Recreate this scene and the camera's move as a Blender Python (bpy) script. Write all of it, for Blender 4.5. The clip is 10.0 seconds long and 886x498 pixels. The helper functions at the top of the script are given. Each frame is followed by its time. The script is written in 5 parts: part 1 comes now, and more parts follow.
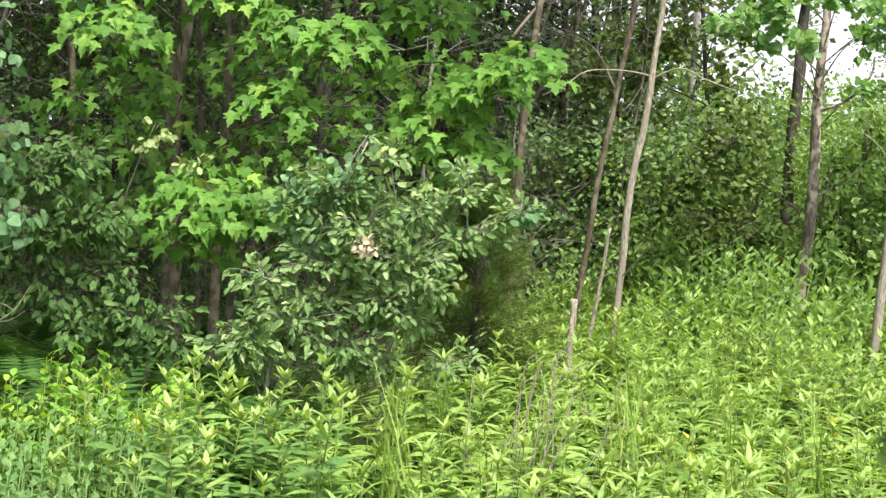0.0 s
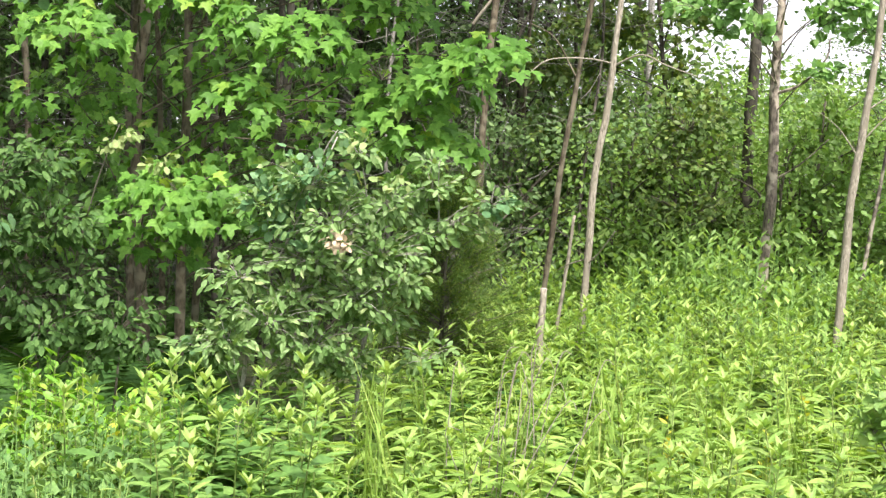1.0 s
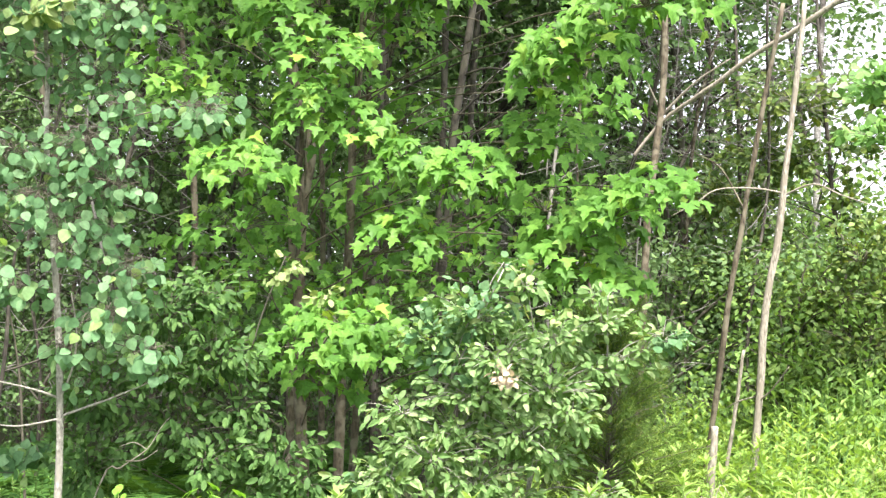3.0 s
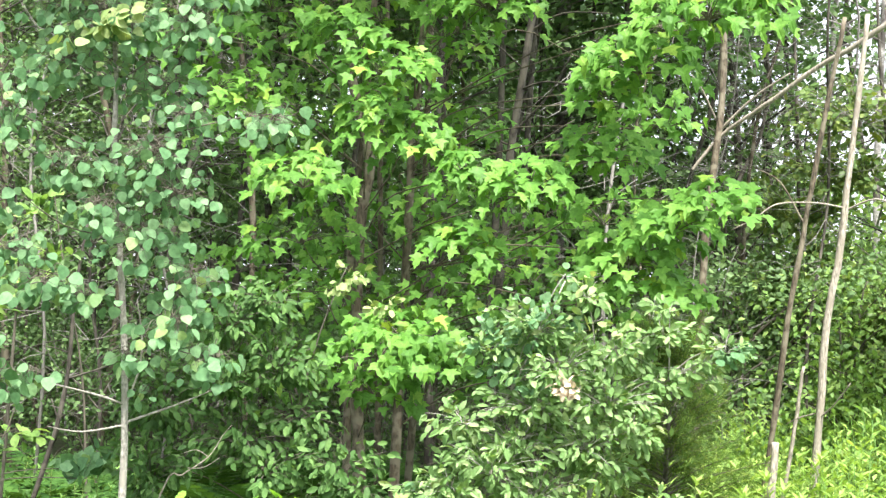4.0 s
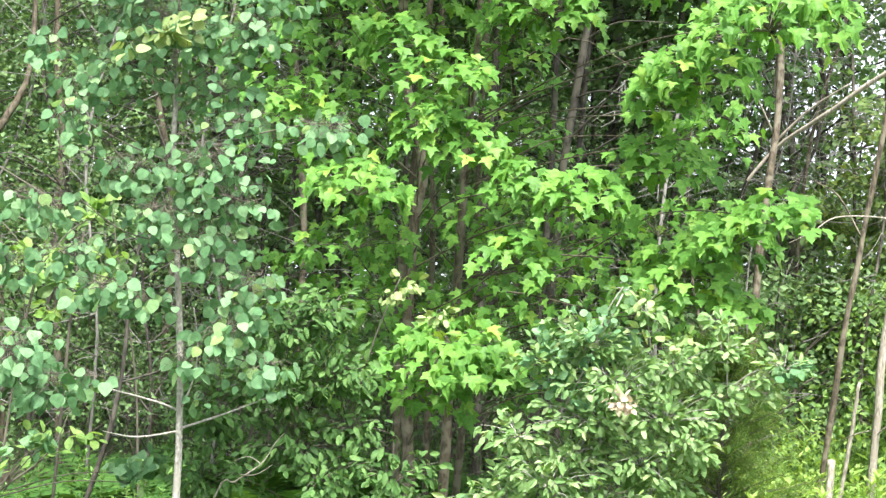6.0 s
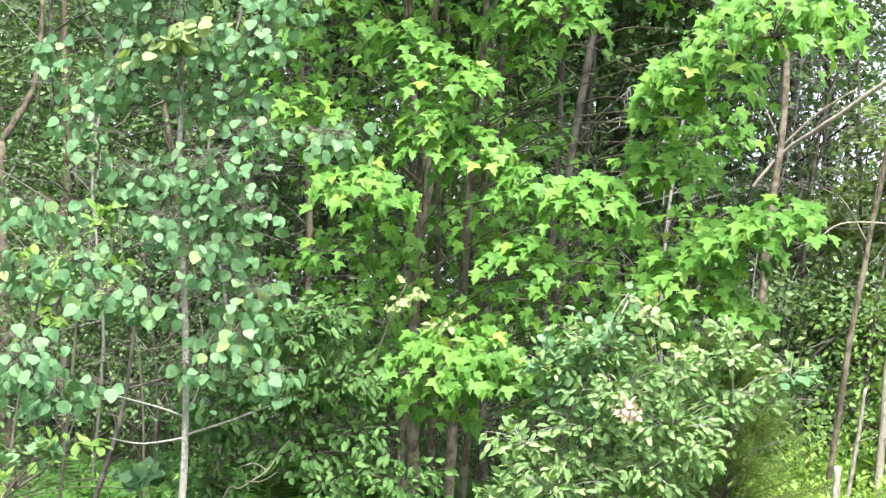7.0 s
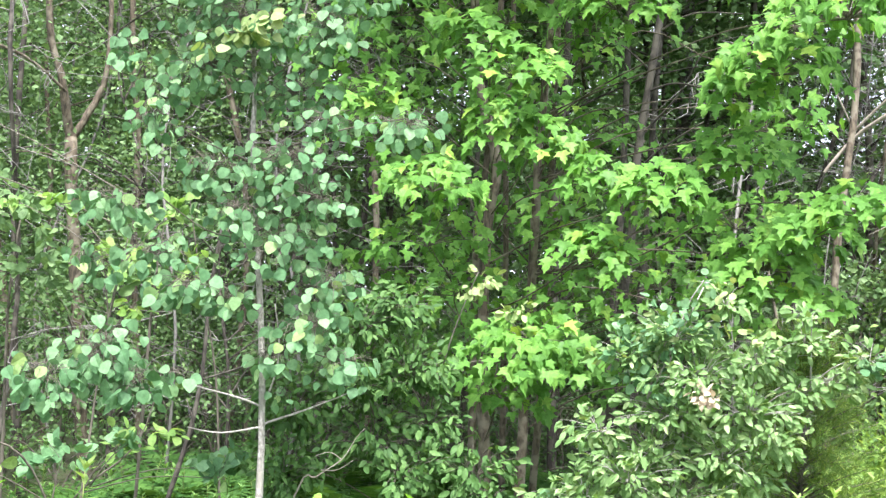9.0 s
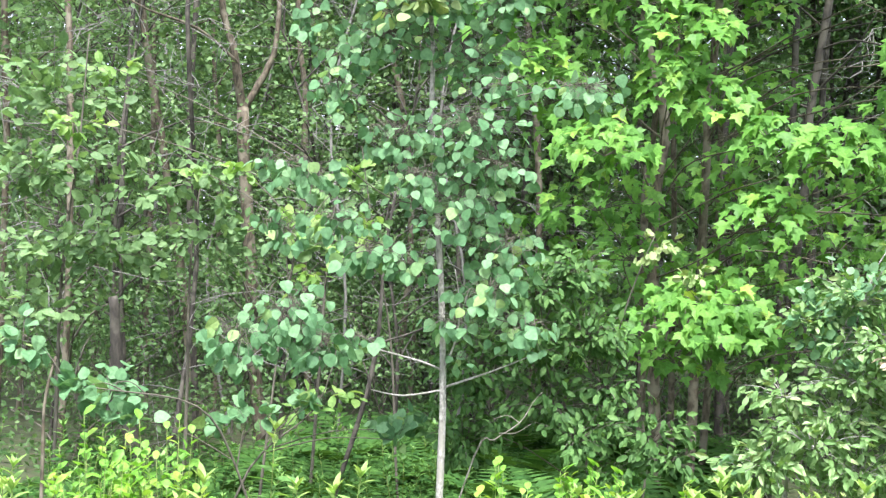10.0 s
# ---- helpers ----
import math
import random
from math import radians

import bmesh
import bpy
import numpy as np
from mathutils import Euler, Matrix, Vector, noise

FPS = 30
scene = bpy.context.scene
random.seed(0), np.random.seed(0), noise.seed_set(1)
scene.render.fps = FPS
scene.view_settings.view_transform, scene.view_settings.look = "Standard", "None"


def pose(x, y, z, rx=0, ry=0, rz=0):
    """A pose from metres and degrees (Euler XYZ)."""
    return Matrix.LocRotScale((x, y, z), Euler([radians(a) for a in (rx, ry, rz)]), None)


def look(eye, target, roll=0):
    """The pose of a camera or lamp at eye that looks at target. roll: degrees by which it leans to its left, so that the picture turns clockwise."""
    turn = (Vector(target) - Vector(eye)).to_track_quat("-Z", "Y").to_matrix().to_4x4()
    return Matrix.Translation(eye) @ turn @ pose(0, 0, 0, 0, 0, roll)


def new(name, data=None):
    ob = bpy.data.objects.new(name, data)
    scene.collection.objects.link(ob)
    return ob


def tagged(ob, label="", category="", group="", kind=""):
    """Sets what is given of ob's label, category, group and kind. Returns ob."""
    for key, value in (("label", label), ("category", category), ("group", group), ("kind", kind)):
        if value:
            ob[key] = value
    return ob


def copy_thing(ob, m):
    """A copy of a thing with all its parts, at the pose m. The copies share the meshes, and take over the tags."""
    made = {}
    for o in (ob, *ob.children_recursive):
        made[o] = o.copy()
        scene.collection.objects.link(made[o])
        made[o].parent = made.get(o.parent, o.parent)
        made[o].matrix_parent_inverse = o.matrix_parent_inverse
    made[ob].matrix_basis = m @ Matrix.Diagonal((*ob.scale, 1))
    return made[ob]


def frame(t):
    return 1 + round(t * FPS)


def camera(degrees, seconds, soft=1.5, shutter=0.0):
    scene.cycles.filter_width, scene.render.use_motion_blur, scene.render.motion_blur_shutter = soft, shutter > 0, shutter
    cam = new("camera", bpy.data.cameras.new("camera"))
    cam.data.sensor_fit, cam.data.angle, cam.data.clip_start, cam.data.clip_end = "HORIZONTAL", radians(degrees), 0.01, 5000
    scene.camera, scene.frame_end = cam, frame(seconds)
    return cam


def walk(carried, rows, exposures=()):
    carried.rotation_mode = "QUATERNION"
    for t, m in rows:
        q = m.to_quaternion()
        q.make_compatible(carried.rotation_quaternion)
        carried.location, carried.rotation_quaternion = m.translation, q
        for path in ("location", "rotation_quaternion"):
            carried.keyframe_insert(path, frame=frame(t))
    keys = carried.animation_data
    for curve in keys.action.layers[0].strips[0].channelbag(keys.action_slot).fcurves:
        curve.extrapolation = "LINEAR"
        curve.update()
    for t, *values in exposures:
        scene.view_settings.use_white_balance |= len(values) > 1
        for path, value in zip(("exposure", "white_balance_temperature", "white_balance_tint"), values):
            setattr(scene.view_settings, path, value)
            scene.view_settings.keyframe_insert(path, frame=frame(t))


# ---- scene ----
cam = camera(38, 10.0, soft=1.4)
PATH = [
    (0, pose(0.201, -0.098, 1.645, 86.76, -3.26, 3.62)),
    (0.5, pose(0.148, -0.125, 1.668, 86.31, -0.92, -0.59)),
    (1, pose(0.121, -0.093, 1.657, 86.38, -1.77, 1.48)),
    (1.5, pose(0.111, 0.010, 1.646, 85.97, -0.58, 5.73)),
    (2, pose(0.099, 0.062, 1.648, 87.83, -1.55, 8.60)),
    (2.5, pose(0.071, 0.057, 1.669, 90.55, -1.71, 7.89)),
    (4, pose(0.006, 0.025, 1.637, 92.66, -2.34, 10.46)),
    (4.5, pose(-0.028, 0.028, 1.648, 92.33, -2.79, 11.79)),
    (5, pose(-0.045, 0.032, 1.645, 92.55, -2.94, 12.48)),
    (5.5, pose(-0.051, 0.045, 1.651, 92.66, -3.29, 12.32)),
    (7, pose(-0.045, 0.037, 1.664, 93.01, -3.24, 12.67)),
    (7.5, pose(-0.058, 0.040, 1.656, 93.00, -3.42, 12.73)),
    (8, pose(-0.072, 0.038, 1.656, 92.97, -2.60, 13.51)),
    (8.5, pose(-0.092, 0.029, 1.651, 92.76, -2.47, 14.79)),
    (9, pose(-0.095, 0.030, 1.648, 92.50, -2.81, 15.39)),
    (9.5, pose(-0.107, 0.028, 1.641, 92.33, -2.27, 16.19)),
    (10, pose(-0.204, -0.034, 1.644, 90.61, -2.60, 22.00)),
]
EXPOSURES = [(0.0, 1.15, 6600, 17), (0.5, 1.38, 6600, 18), (1.5, 1.30, 6550, 18), (2.5, 1.74, 6500, 19), (4.0, 1.93, 6350, 15), (5.5, 1.92, 6250, 15), (9.0, 1.95, 5950, 20), (10.0, 1.83, 5850, 19)]
walk(cam, PATH, EXPOSURES)

# ---------------------------------------------------------------- light: a bright, thinly overcast day
SUN_ELEVATION, SUN_TURN = radians(63), radians(155)
world = bpy.data.worlds.new("sky")
scene.world = world
world.use_nodes = True
wn = world.node_tree.nodes
wl = world.node_tree.links
sky = wn.new("ShaderNodeTexSky")
sky.sky_type = "NISHITA"
sky.sun_disc = False
sky.sun_elevation, sky.sun_rotation = SUN_ELEVATION, SUN_TURN
sky.air_density, sky.dust_density, sky.ozone_density = 1.0, 6.0, 1.0
veil = wn.new("ShaderNodeMix")
veil.data_type = "RGBA"
veil.inputs[0].default_value = 0.6
veil.inputs[7].default_value = (8.8, 9.1, 9.6, 1)
wl.new(sky.outputs[0], veil.inputs[6])
wl.new(veil.outputs[2], wn["Background"].inputs[0])
wn["Background"].inputs[1].default_value = 0.1

sun_data = bpy.data.lights.new("sun", "SUN")
sun_data.energy, sun_data.angle, sun_data.color = 4.0, radians(12), (1.0, 0.96, 0.88)
sun = new("sun", sun_data)
sun_way = Vector((math.sin(SUN_TURN) * math.cos(SUN_ELEVATION), math.cos(SUN_TURN) * math.cos(SUN_ELEVATION), math.sin(SUN_ELEVATION)))
sun.matrix_world = look(sun_way * 30, (0, 0, 0))

# ---------------------------------------------------------------- materials
def shader(name):
    m = bpy.data.materials.new(name)
    m.use_nodes = True
    return m, m.node_tree.nodes, m.node_tree.links, m.node_tree.nodes["Principled BSDF"]


def ramp_of(nodes, stops):
    ramp = nodes.new("ShaderNodeValToRGB")
    ramp.color_ramp.elements[0].position, ramp.color_ramp.elements[0].color = stops[0][0], (*stops[0][1], 1)
    ramp.color_ramp.elements[1].position, ramp.color_ramp.elements[1].color = stops[-1][0], (*stops[-1][1], 1)
    for at, colour in stops[1:-1]:
        ramp.color_ramp.elements.new(at).color = (*colour, 1)
    return ramp


def leaf_material(name, stops, gloss=0.45, through_part=0.35, warm=(1.25, 1.15, 0.5), specular=0.3):
    """Leaf blades: every blade has its own tone, blotched finely, and lets light through."""
    m, nodes, links, bsdf = shader(name)
    geo, info = nodes.new("ShaderNodeNewGeometry"), nodes.new("ShaderNodeObjectInfo")
    add = nodes.new("ShaderNodeMath")
    add.operation = "ADD"
    links.new(geo.outputs["Random Per Island"], add.inputs[0])
    links.new(info.outputs["Random"], add.inputs[1])
    wrap = nodes.new("ShaderNodeMath")
    wrap.operation = "FRACT"
    links.new(add.outputs[0], wrap.inputs[0])
    ramp = ramp_of(nodes, stops)
    links.new(wrap.outputs[0], ramp.inputs[0])
    blotch = nodes.new("ShaderNodeTexNoise")
    blotch.inputs["Scale"].default_value, blotch.inputs["Detail"].default_value = 60, 4
    links.new(geo.outputs["Position"], blotch.inputs["Vector"])
    tone = ramp_of(nodes, [(0.3, (0.72, 0.72, 0.72)), (0.7, (1.12, 1.12, 1.12))])
    links.new(blotch.outputs[0], tone.inputs[0])
    mul = nodes.new("ShaderNodeMix")
    mul.data_type, mul.blend_type = "RGBA", "MULTIPLY"
    mul.inputs[0].default_value = 1
    links.new(ramp.outputs[0], mul.inputs[6])
    links.new(tone.outputs[0], mul.inputs[7])
    links.new(mul.outputs[2], bsdf.inputs["Base Color"])
    bsdf.inputs["Roughness"].default_value = gloss
    bsdf.inputs["Specular IOR Level"].default_value = specular
    glow = nodes.new("ShaderNodeMix")
    glow.data_type, glow.blend_type = "RGBA", "MULTIPLY"
    glow.inputs[0].default_value = 1
    glow.inputs[7].default_value = (*warm, 1)
    links.new(mul.outputs[2], glow.inputs[6])
    trans = nodes.new("ShaderNodeBsdfTranslucent")
    links.new(glow.outputs[2], trans.inputs[0])
    mix = nodes.new("ShaderNodeMixShader")
    mix.inputs[0].default_value = through_part
    links.new(bsdf.outputs[0], mix.inputs[1])
    links.new(trans.outputs[0], mix.inputs[2])
    links.new(mix.outputs[0], nodes["Material Output"].inputs[0])
    return m


def bark_material(name, dark, light, patch=None, scale=18.0, stretch=0.25, bump=0.5):
    m, nodes, links, bsdf = shader(name)
    geo = nodes.new("ShaderNodeNewGeometry")
    mapping = nodes.new("ShaderNodeMapping")
    mapping.inputs["Scale"].default_value = (1, 1, stretch)
    links.new(geo.outputs["Position"], mapping.inputs[0])
    grain = nodes.new("ShaderNodeTexNoise")
    grain.inputs["Scale"].default_value, grain.inputs["Detail"].default_value = scale * 3, 6
    links.new(mapping.outputs[0], grain.inputs["Vector"])
    ramp = ramp_of(nodes, [(0.32, dark), (0.68, light)])
    links.new(grain.outputs[0], ramp.inputs[0])
    out = ramp.outputs[0]
    big = nodes.new("ShaderNodeTexNoise")
    big.inputs["Scale"].default_value, big.inputs["Detail"].default_value = scale * 0.4, 3
    links.new(geo.outputs["Position"], big.inputs["Vector"])
    cut = ramp_of(nodes, [(0.48, (0, 0, 0)), (0.58, (1, 1, 1))])
    links.new(big.outputs[0], cut.inputs[0])
    mix = nodes.new("ShaderNodeMix")
    mix.data_type = "RGBA"
    links.new(cut.outputs[0], mix.inputs[0])
    links.new(out, mix.inputs[6])
    mix.inputs[7].default_value = (*(patch or tuple(0.5 * (a + b) for a, b in zip(dark, light))), 1)
    links.new(mix.outputs[2], bsdf.inputs["Base Color"])
    bsdf.inputs["Roughness"].default_value = 0.85
    b = nodes.new("ShaderNodeBump")
    b.inputs["Strength"].default_value, b.inputs["Distance"].default_value = bump, 0.01
    links.new(grain.outputs[0], b.inputs["Height"])
    links.new(b.outputs[0], bsdf.inputs["Normal"])
    return m


MAPLE = leaf_material("maple_leaf", [(0.0, (0.075, 0.195, 0.032)), (0.5, (0.125, 0.295, 0.048)), (0.93, (0.18, 0.37, 0.065)), (1.0, (0.26, 0.42, 0.065))], 0.5, 0.4, (1.2, 1.15, 0.6), specular=0.18)
ASPEN = leaf_material("aspen_leaf", [(0.0, (0.08, 0.185, 0.075)), (0.5, (0.135, 0.275, 0.12)), (0.9, (0.195, 0.345, 0.165)), (0.97, (0.22, 0.36, 0.13)), (1.0, (0.27, 0.39, 0.13))], 0.58, 0.34, (1.15, 1.15, 0.65), specular=0.2)
WILLOW = leaf_material("shrub_leaf", [(0.0, (0.10, 0.20, 0.055)), (0.5, (0.16, 0.285, 0.09)), (0.9, (0.23, 0.36, 0.14)), (1.0, (0.32, 0.41, 0.17))], 0.55, 0.3, specular=0.25)
DARKSHRUB = leaf_material("dark_shrub_leaf", [(0.0, (0.05, 0.12, 0.03)), (0.6, (0.08, 0.175, 0.045)), (1.0, (0.13, 0.245, 0.068))], 0.6, 0.32, specular=0.2)
# Pale growing tips; also the aspen's top leaves, whitened as if skylit.
PALETIPLIT = leaf_material("pale_tip_and_lit_leaf", [(0.0, (0.20, 0.31, 0.10)), (1.0, (0.33, 0.41, 0.17))], 0.55, 0.3, specular=0.2)
YELLOW = leaf_material("yellow_leaf", [(0.0, (0.40, 0.46, 0.05)), (1.0, (0.62, 0.58, 0.08))], 0.5, 0.3)
DEADLEAF = leaf_material("dead_leaf", [(0.0, (0.34, 0.26, 0.16)), (1.0, (0.60, 0.50, 0.36))], 0.7, 0.15, (1, 0.95, 0.8))
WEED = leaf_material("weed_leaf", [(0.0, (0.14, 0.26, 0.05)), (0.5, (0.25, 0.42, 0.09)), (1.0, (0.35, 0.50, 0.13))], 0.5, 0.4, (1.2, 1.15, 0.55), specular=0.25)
WEEDTOP = leaf_material("young_weed_leaf", [(0.0, (0.22, 0.38, 0.09)), (1.0, (0.34, 0.47, 0.13))], 0.5, 0.4, (1.15, 1.15, 0.6))
WEEDGREEN = leaf_material("green_weed_leaf", [(0.0, (0.10, 0.22, 0.055)), (0.6, (0.16, 0.31, 0.08)), (1.0, (0.23, 0.39, 0.10))], 0.5, 0.38, (1.15, 1.15, 0.6), specular=0.25)
BRIGHTOVAL = leaf_material("bright_oval_leaf", [(0.0, (0.14, 0.34, 0.04)), (0.7, (0.21, 0.44, 0.06)), (1.0, (0.36, 0.52, 0.08))], 0.45, 0.4)
GRASS = leaf_material("grass_blade", [(0.0, (0.20, 0.34, 0.06)), (0.7, (0.28, 0.42, 0.09)), (1.0, (0.38, 0.46, 0.14))], 0.5, 0.35)
# Fern green darkened for shade under the trees; the darker weeds share it.
FERNSHADE = leaf_material("shade_darkened_fern_green", [(0.0, (0.035, 0.10, 0.022)), (1.0, (0.08, 0.18, 0.036))], 0.6, 0.3, specular=0.15)
SMALLBLUE = leaf_material("small_round_leaf", [(0.0, (0.08, 0.19, 0.05)), (1.0, (0.16, 0.29, 0.085))], 0.55, 0.3, specular=0.2)
FOREST = leaf_material("forest_leaf", [(0.0, (0.075, 0.145, 0.055)), (0.6, (0.115, 0.21, 0.075)), (1.0, (0.17, 0.27, 0.105))], 0.55, 0.42, (1.12, 1.15, 0.7), specular=0.2)
FORESTLIGHT = leaf_material("light_forest_leaf", [(0.0, (0.11, 0.20, 0.075)), (0.6, (0.16, 0.275, 0.105)), (1.0, (0.22, 0.34, 0.135))], 0.55, 0.4, (1.12, 1.12, 0.7), specular=0.2)
MEADOWLEAF = leaf_material("meadow_leaf", [(0.0, (0.16, 0.30, 0.07)), (0.6, (0.22, 0.38, 0.095)), (1.0, (0.30, 0.44, 0.125))], 0.5, 0.42, (1.12, 1.12, 0.6))
OLIVELEAF = leaf_material("olive_leaf", [(0.0, (0.08, 0.15, 0.04)), (0.6, (0.12, 0.20, 0.05)), (1.0, (0.20, 0.27, 0.06))], 0.5, 0.35)
CANOPY = leaf_material("canopy_aspen_leaf", [(0.0, (0.15, 0.31, 0.09)), (0.6, (0.21, 0.40, 0.12)), (1.0, (0.28, 0.46, 0.15))], 0.45, 0.4, (1.1, 1.15, 0.7))
NEEDLE = leaf_material("pine_needle", [(0.0, (0.07, 0.145, 0.03)), (0.7, (0.13, 0.225, 0.05)), (1.0, (0.27, 0.35, 0.08))], 0.55, 0.35, specular=0.15)
BARKMAPLE = bark_material("maple_bark", (0.03, 0.024, 0.014), (0.125, 0.102, 0.064), (0.155, 0.138, 0.094), 24)
BARKDARK = bark_material("dark_bark", (0.018, 0.0155, 0.011), (0.06, 0.053, 0.039), (0.085, 0.078, 0.058), 24)
BARKMOTTLE = bark_material("mottled_bark", (0.045, 0.037, 0.03), (0.22, 0.185, 0.15), (0.40, 0.35, 0.29), 26)
BARKPALE = bark_material("pale_bark", (0.13, 0.115, 0.085), (0.42, 0.385, 0.31), (0.24, 0.215, 0.165), 30)
BARKASPEN = bark_material("aspen_bark", (0.14, 0.135, 0.11), (0.43, 0.415, 0.36), (0.26, 0.25, 0.205), 30, 0.6)
BARKBIRCH = bark_material("birch_bark", (0.18, 0.175, 0.165), (0.45, 0.44, 0.41), (0.08, 0.07, 0.06), 14, 2.5)
TWIG = bark_material("twig_bark", (0.05, 0.045, 0.03), (0.14, 0.128, 0.092))
GREYTWIG = bark_material("grey_twig_bark", (0.09, 0.088, 0.075), (0.24, 0.235, 0.205))
STEM = leaf_material("green_stem", [(0.0, (0.12, 0.20, 0.04)), (1.0, (0.22, 0.28, 0.08))], 0.6, 0.1)

GROUNDM, gn, gl, gb = shader("forest_soil")
g_geo = gn.new("ShaderNodeNewGeometry")
g_n = gn.new("ShaderNodeTexNoise")
g_n.inputs["Scale"].default_value, g_n.inputs["Detail"].default_value = 9, 8
gl.new(g_geo.outputs["Position"], g_n.inputs["Vector"])
g_r = ramp_of(gn, [(0.3, (0.035, 0.03, 0.018)), (0.5, (0.05, 0.075, 0.02)), (0.7, (0.075, 0.06, 0.035))])
gl.new(g_n.outputs[0], g_r.inputs[0])
gl.new(g_r.outputs[0], gb.inputs["Base Color"])
gb.inputs["Roughness"].default_value = 0.95
g_b = gn.new("ShaderNodeBump")
g_b.inputs["Distance"].default_value = 0.03
gl.new(g_n.outputs[0], g_b.inputs["Height"])
gl.new(g_b.outputs[0], gb.inputs["Normal"])

# ---------------------------------------------------------------- mesh tools
rng = np.random.default_rng(7)


def mesh_of(name, verts, faces, mats, slots=None):
    me = bpy.data.meshes.new(name)
    me.from_pydata([tuple(v) for v in verts], [], faces)
    for m in mats:
        me.materials.append(m)
    if slots is not None:
        me.polygons.foreach_set("material_index", slots)
    me.update()
    return me


def part(name, me, parent, label="", kind=""):
    ob = new(name, me)
    ob.parent = parent
    return tagged(ob, label, kind=kind)


def thing(name, label, category, group="", at=(0, 0, 0), kind=""):
    ob = new(name)
    ob.location = at
    return tagged(ob, label, category, group, kind)


def unit(v):
    v = np.asarray(v, float)
    return v / np.maximum(np.linalg.norm(v, axis=-1, keepdims=True), 1e-9)


def leaf_shape(half, fold=0.12, droop=0.18, centre=0.4):
    """A blade from its right-hand outline; stalk at the origin, tip along +y, top face +z. Length 1."""
    ring = half + [(-x, y) for x, y in reversed(half[1:-1])]
    pts = [(0, centre)] + ring
    verts = np.array([(x, y, fold * abs(x) - droop * y * y) for x, y in pts])
    n = len(ring)
    return verts, [(0, 1 + i, 1 + (i + 1) % n) for i in range(n)]


MAPLE_SHAPE = leaf_shape([(0, 0.0), (0.15, -0.05), (0.38, 0.02), (0.33, 0.14), (0.62, 0.42), (0.35, 0.42), (0.19, 0.47), (0.22, 0.68), (0.10, 0.80), (0, 1.0)], 0.16, 0.3)
ASPEN_SHAPE = leaf_shape([(0, 0.0), (0.30, 0.04), (0.47, 0.28), (0.42, 0.56), (0.22, 0.82), (0, 1.0)], 0.10, 0.12)
OVAL_SHAPE = leaf_shape([(0, 0.0), (0.18, 0.14), (0.33, 0.45), (0.27, 0.78), (0, 1.0)], 0.2, 0.2)
LANCE_SHAPE = leaf_shape([(0, 0.0), (0.10, 0.18), (0.165, 0.45), (0.10, 0.78), (0, 1.0)], 0.14, 0.3)
ELLIPSE_SHAPE = leaf_shape([(0, 0.0), (0.13, 0.15), (0.24, 0.45), (0.18, 0.78), (0, 1.0)], 0.25, 0.25)
ROUND_SHAPE = leaf_shape([(0, 0.0), (0.3, 0.15), (0.42, 0.5), (0.25, 0.88), (0, 1.0)], 0.12, 0.1)
BLADE_SHAPE = (np.array([(x * w, y, -0.55 * y * y) for y, w in ((0, 0.005), (0.25, 0.007), (0.5, 0.007), (0.75, 0.005), (1, 0.0008)) for x in (-1, 1)]),
               [t for k in range(0, 8, 2) for t in ((k, k + 1, k + 3), (k, k + 3, k + 2))])


def strip_shape(rows, fold, droop):
    """A long blade in rows across its length, folded along the midrib and arching over."""
    vs, fs = [], []
    for y, w in rows:
        vs += [(x * w, y * (1 - 0.25 * droop * y * y), fold * abs(x) * w - droop * y * y) for x in (-1, 0, 1)]
    for k in range(0, 3 * (len(rows) - 1), 3):
        for a in (k, k + 1):
            fs += [(a, a + 1, a + 4), (a, a + 4, a + 3)]
    return np.array(vs), fs


LONG_SHAPE = strip_shape([(0, 0.012), (0.22, 0.075), (0.5, 0.085), (0.78, 0.045), (1, 0.002)], 0.35, 0.5)
PLAIN_SHAPE = (np.array([(0, 0, 0), (0.32, 0.45, 0.07), (0, 1, -0.1), (-0.32, 0.45, 0.07)]), [(0, 1, 2), (0, 2, 3)])
NEEDLE_SHAPE = (np.array([(-0.026, 0, 0), (0.026, 0, 0), (0, 1, -0.08)]), [(0, 1, 2)])


def turns(tips, normals):
    """Rotations with y along the tips and z near the normals."""
    y = unit(tips)
    x = unit(np.cross(y, normals))
    return np.stack([x, y, np.cross(x, y)], axis=2)


def scatter(shape, places, rots, sizes):
    """Many copies of one blade as arrays of corners and faces."""
    v, f = shape
    n, k = len(places), len(v)
    vs = places[:, None, :] + np.einsum("nij,kj->nki", rots, v) * sizes[:, None, None]
    idx = np.asarray(f)[None] + (np.arange(n) * k)[:, None, None]
    return vs.reshape(-1, 3), idx.reshape(-1, idx.shape[2])


def big_mesh(name, chunks, mats):
    """One mesh from triangle chunks (corners, faces, slot)."""
    me = bpy.data.meshes.new(name)
    nv = sum(len(c[0]) for c in chunks)
    nf = sum(len(c[1]) for c in chunks)
    verts, faces, slots, base = np.empty((nv, 3)), np.empty((nf, 3), np.int64), np.empty(nf, np.int32), 0
    a = b = 0
    for v, f, s in chunks:
        verts[a:a + len(v)], faces[b:b + len(f)], slots[b:b + len(f)] = v, f + a, s
        a, b = a + len(v), b + len(f)
    me.vertices.add(nv)
    me.vertices.foreach_set("co", verts.ravel())
    me.loops.add(nf * 3)
    me.loops.foreach_set("vertex_index", faces.ravel())
    me.polygons.add(nf)
    me.polygons.foreach_set("loop_start", np.arange(nf) * 3)
    me.polygons.foreach_set("material_index", slots)
    for m in mats:
        me.materials.append(m)
    me.update(calc_edges=True)
    return me


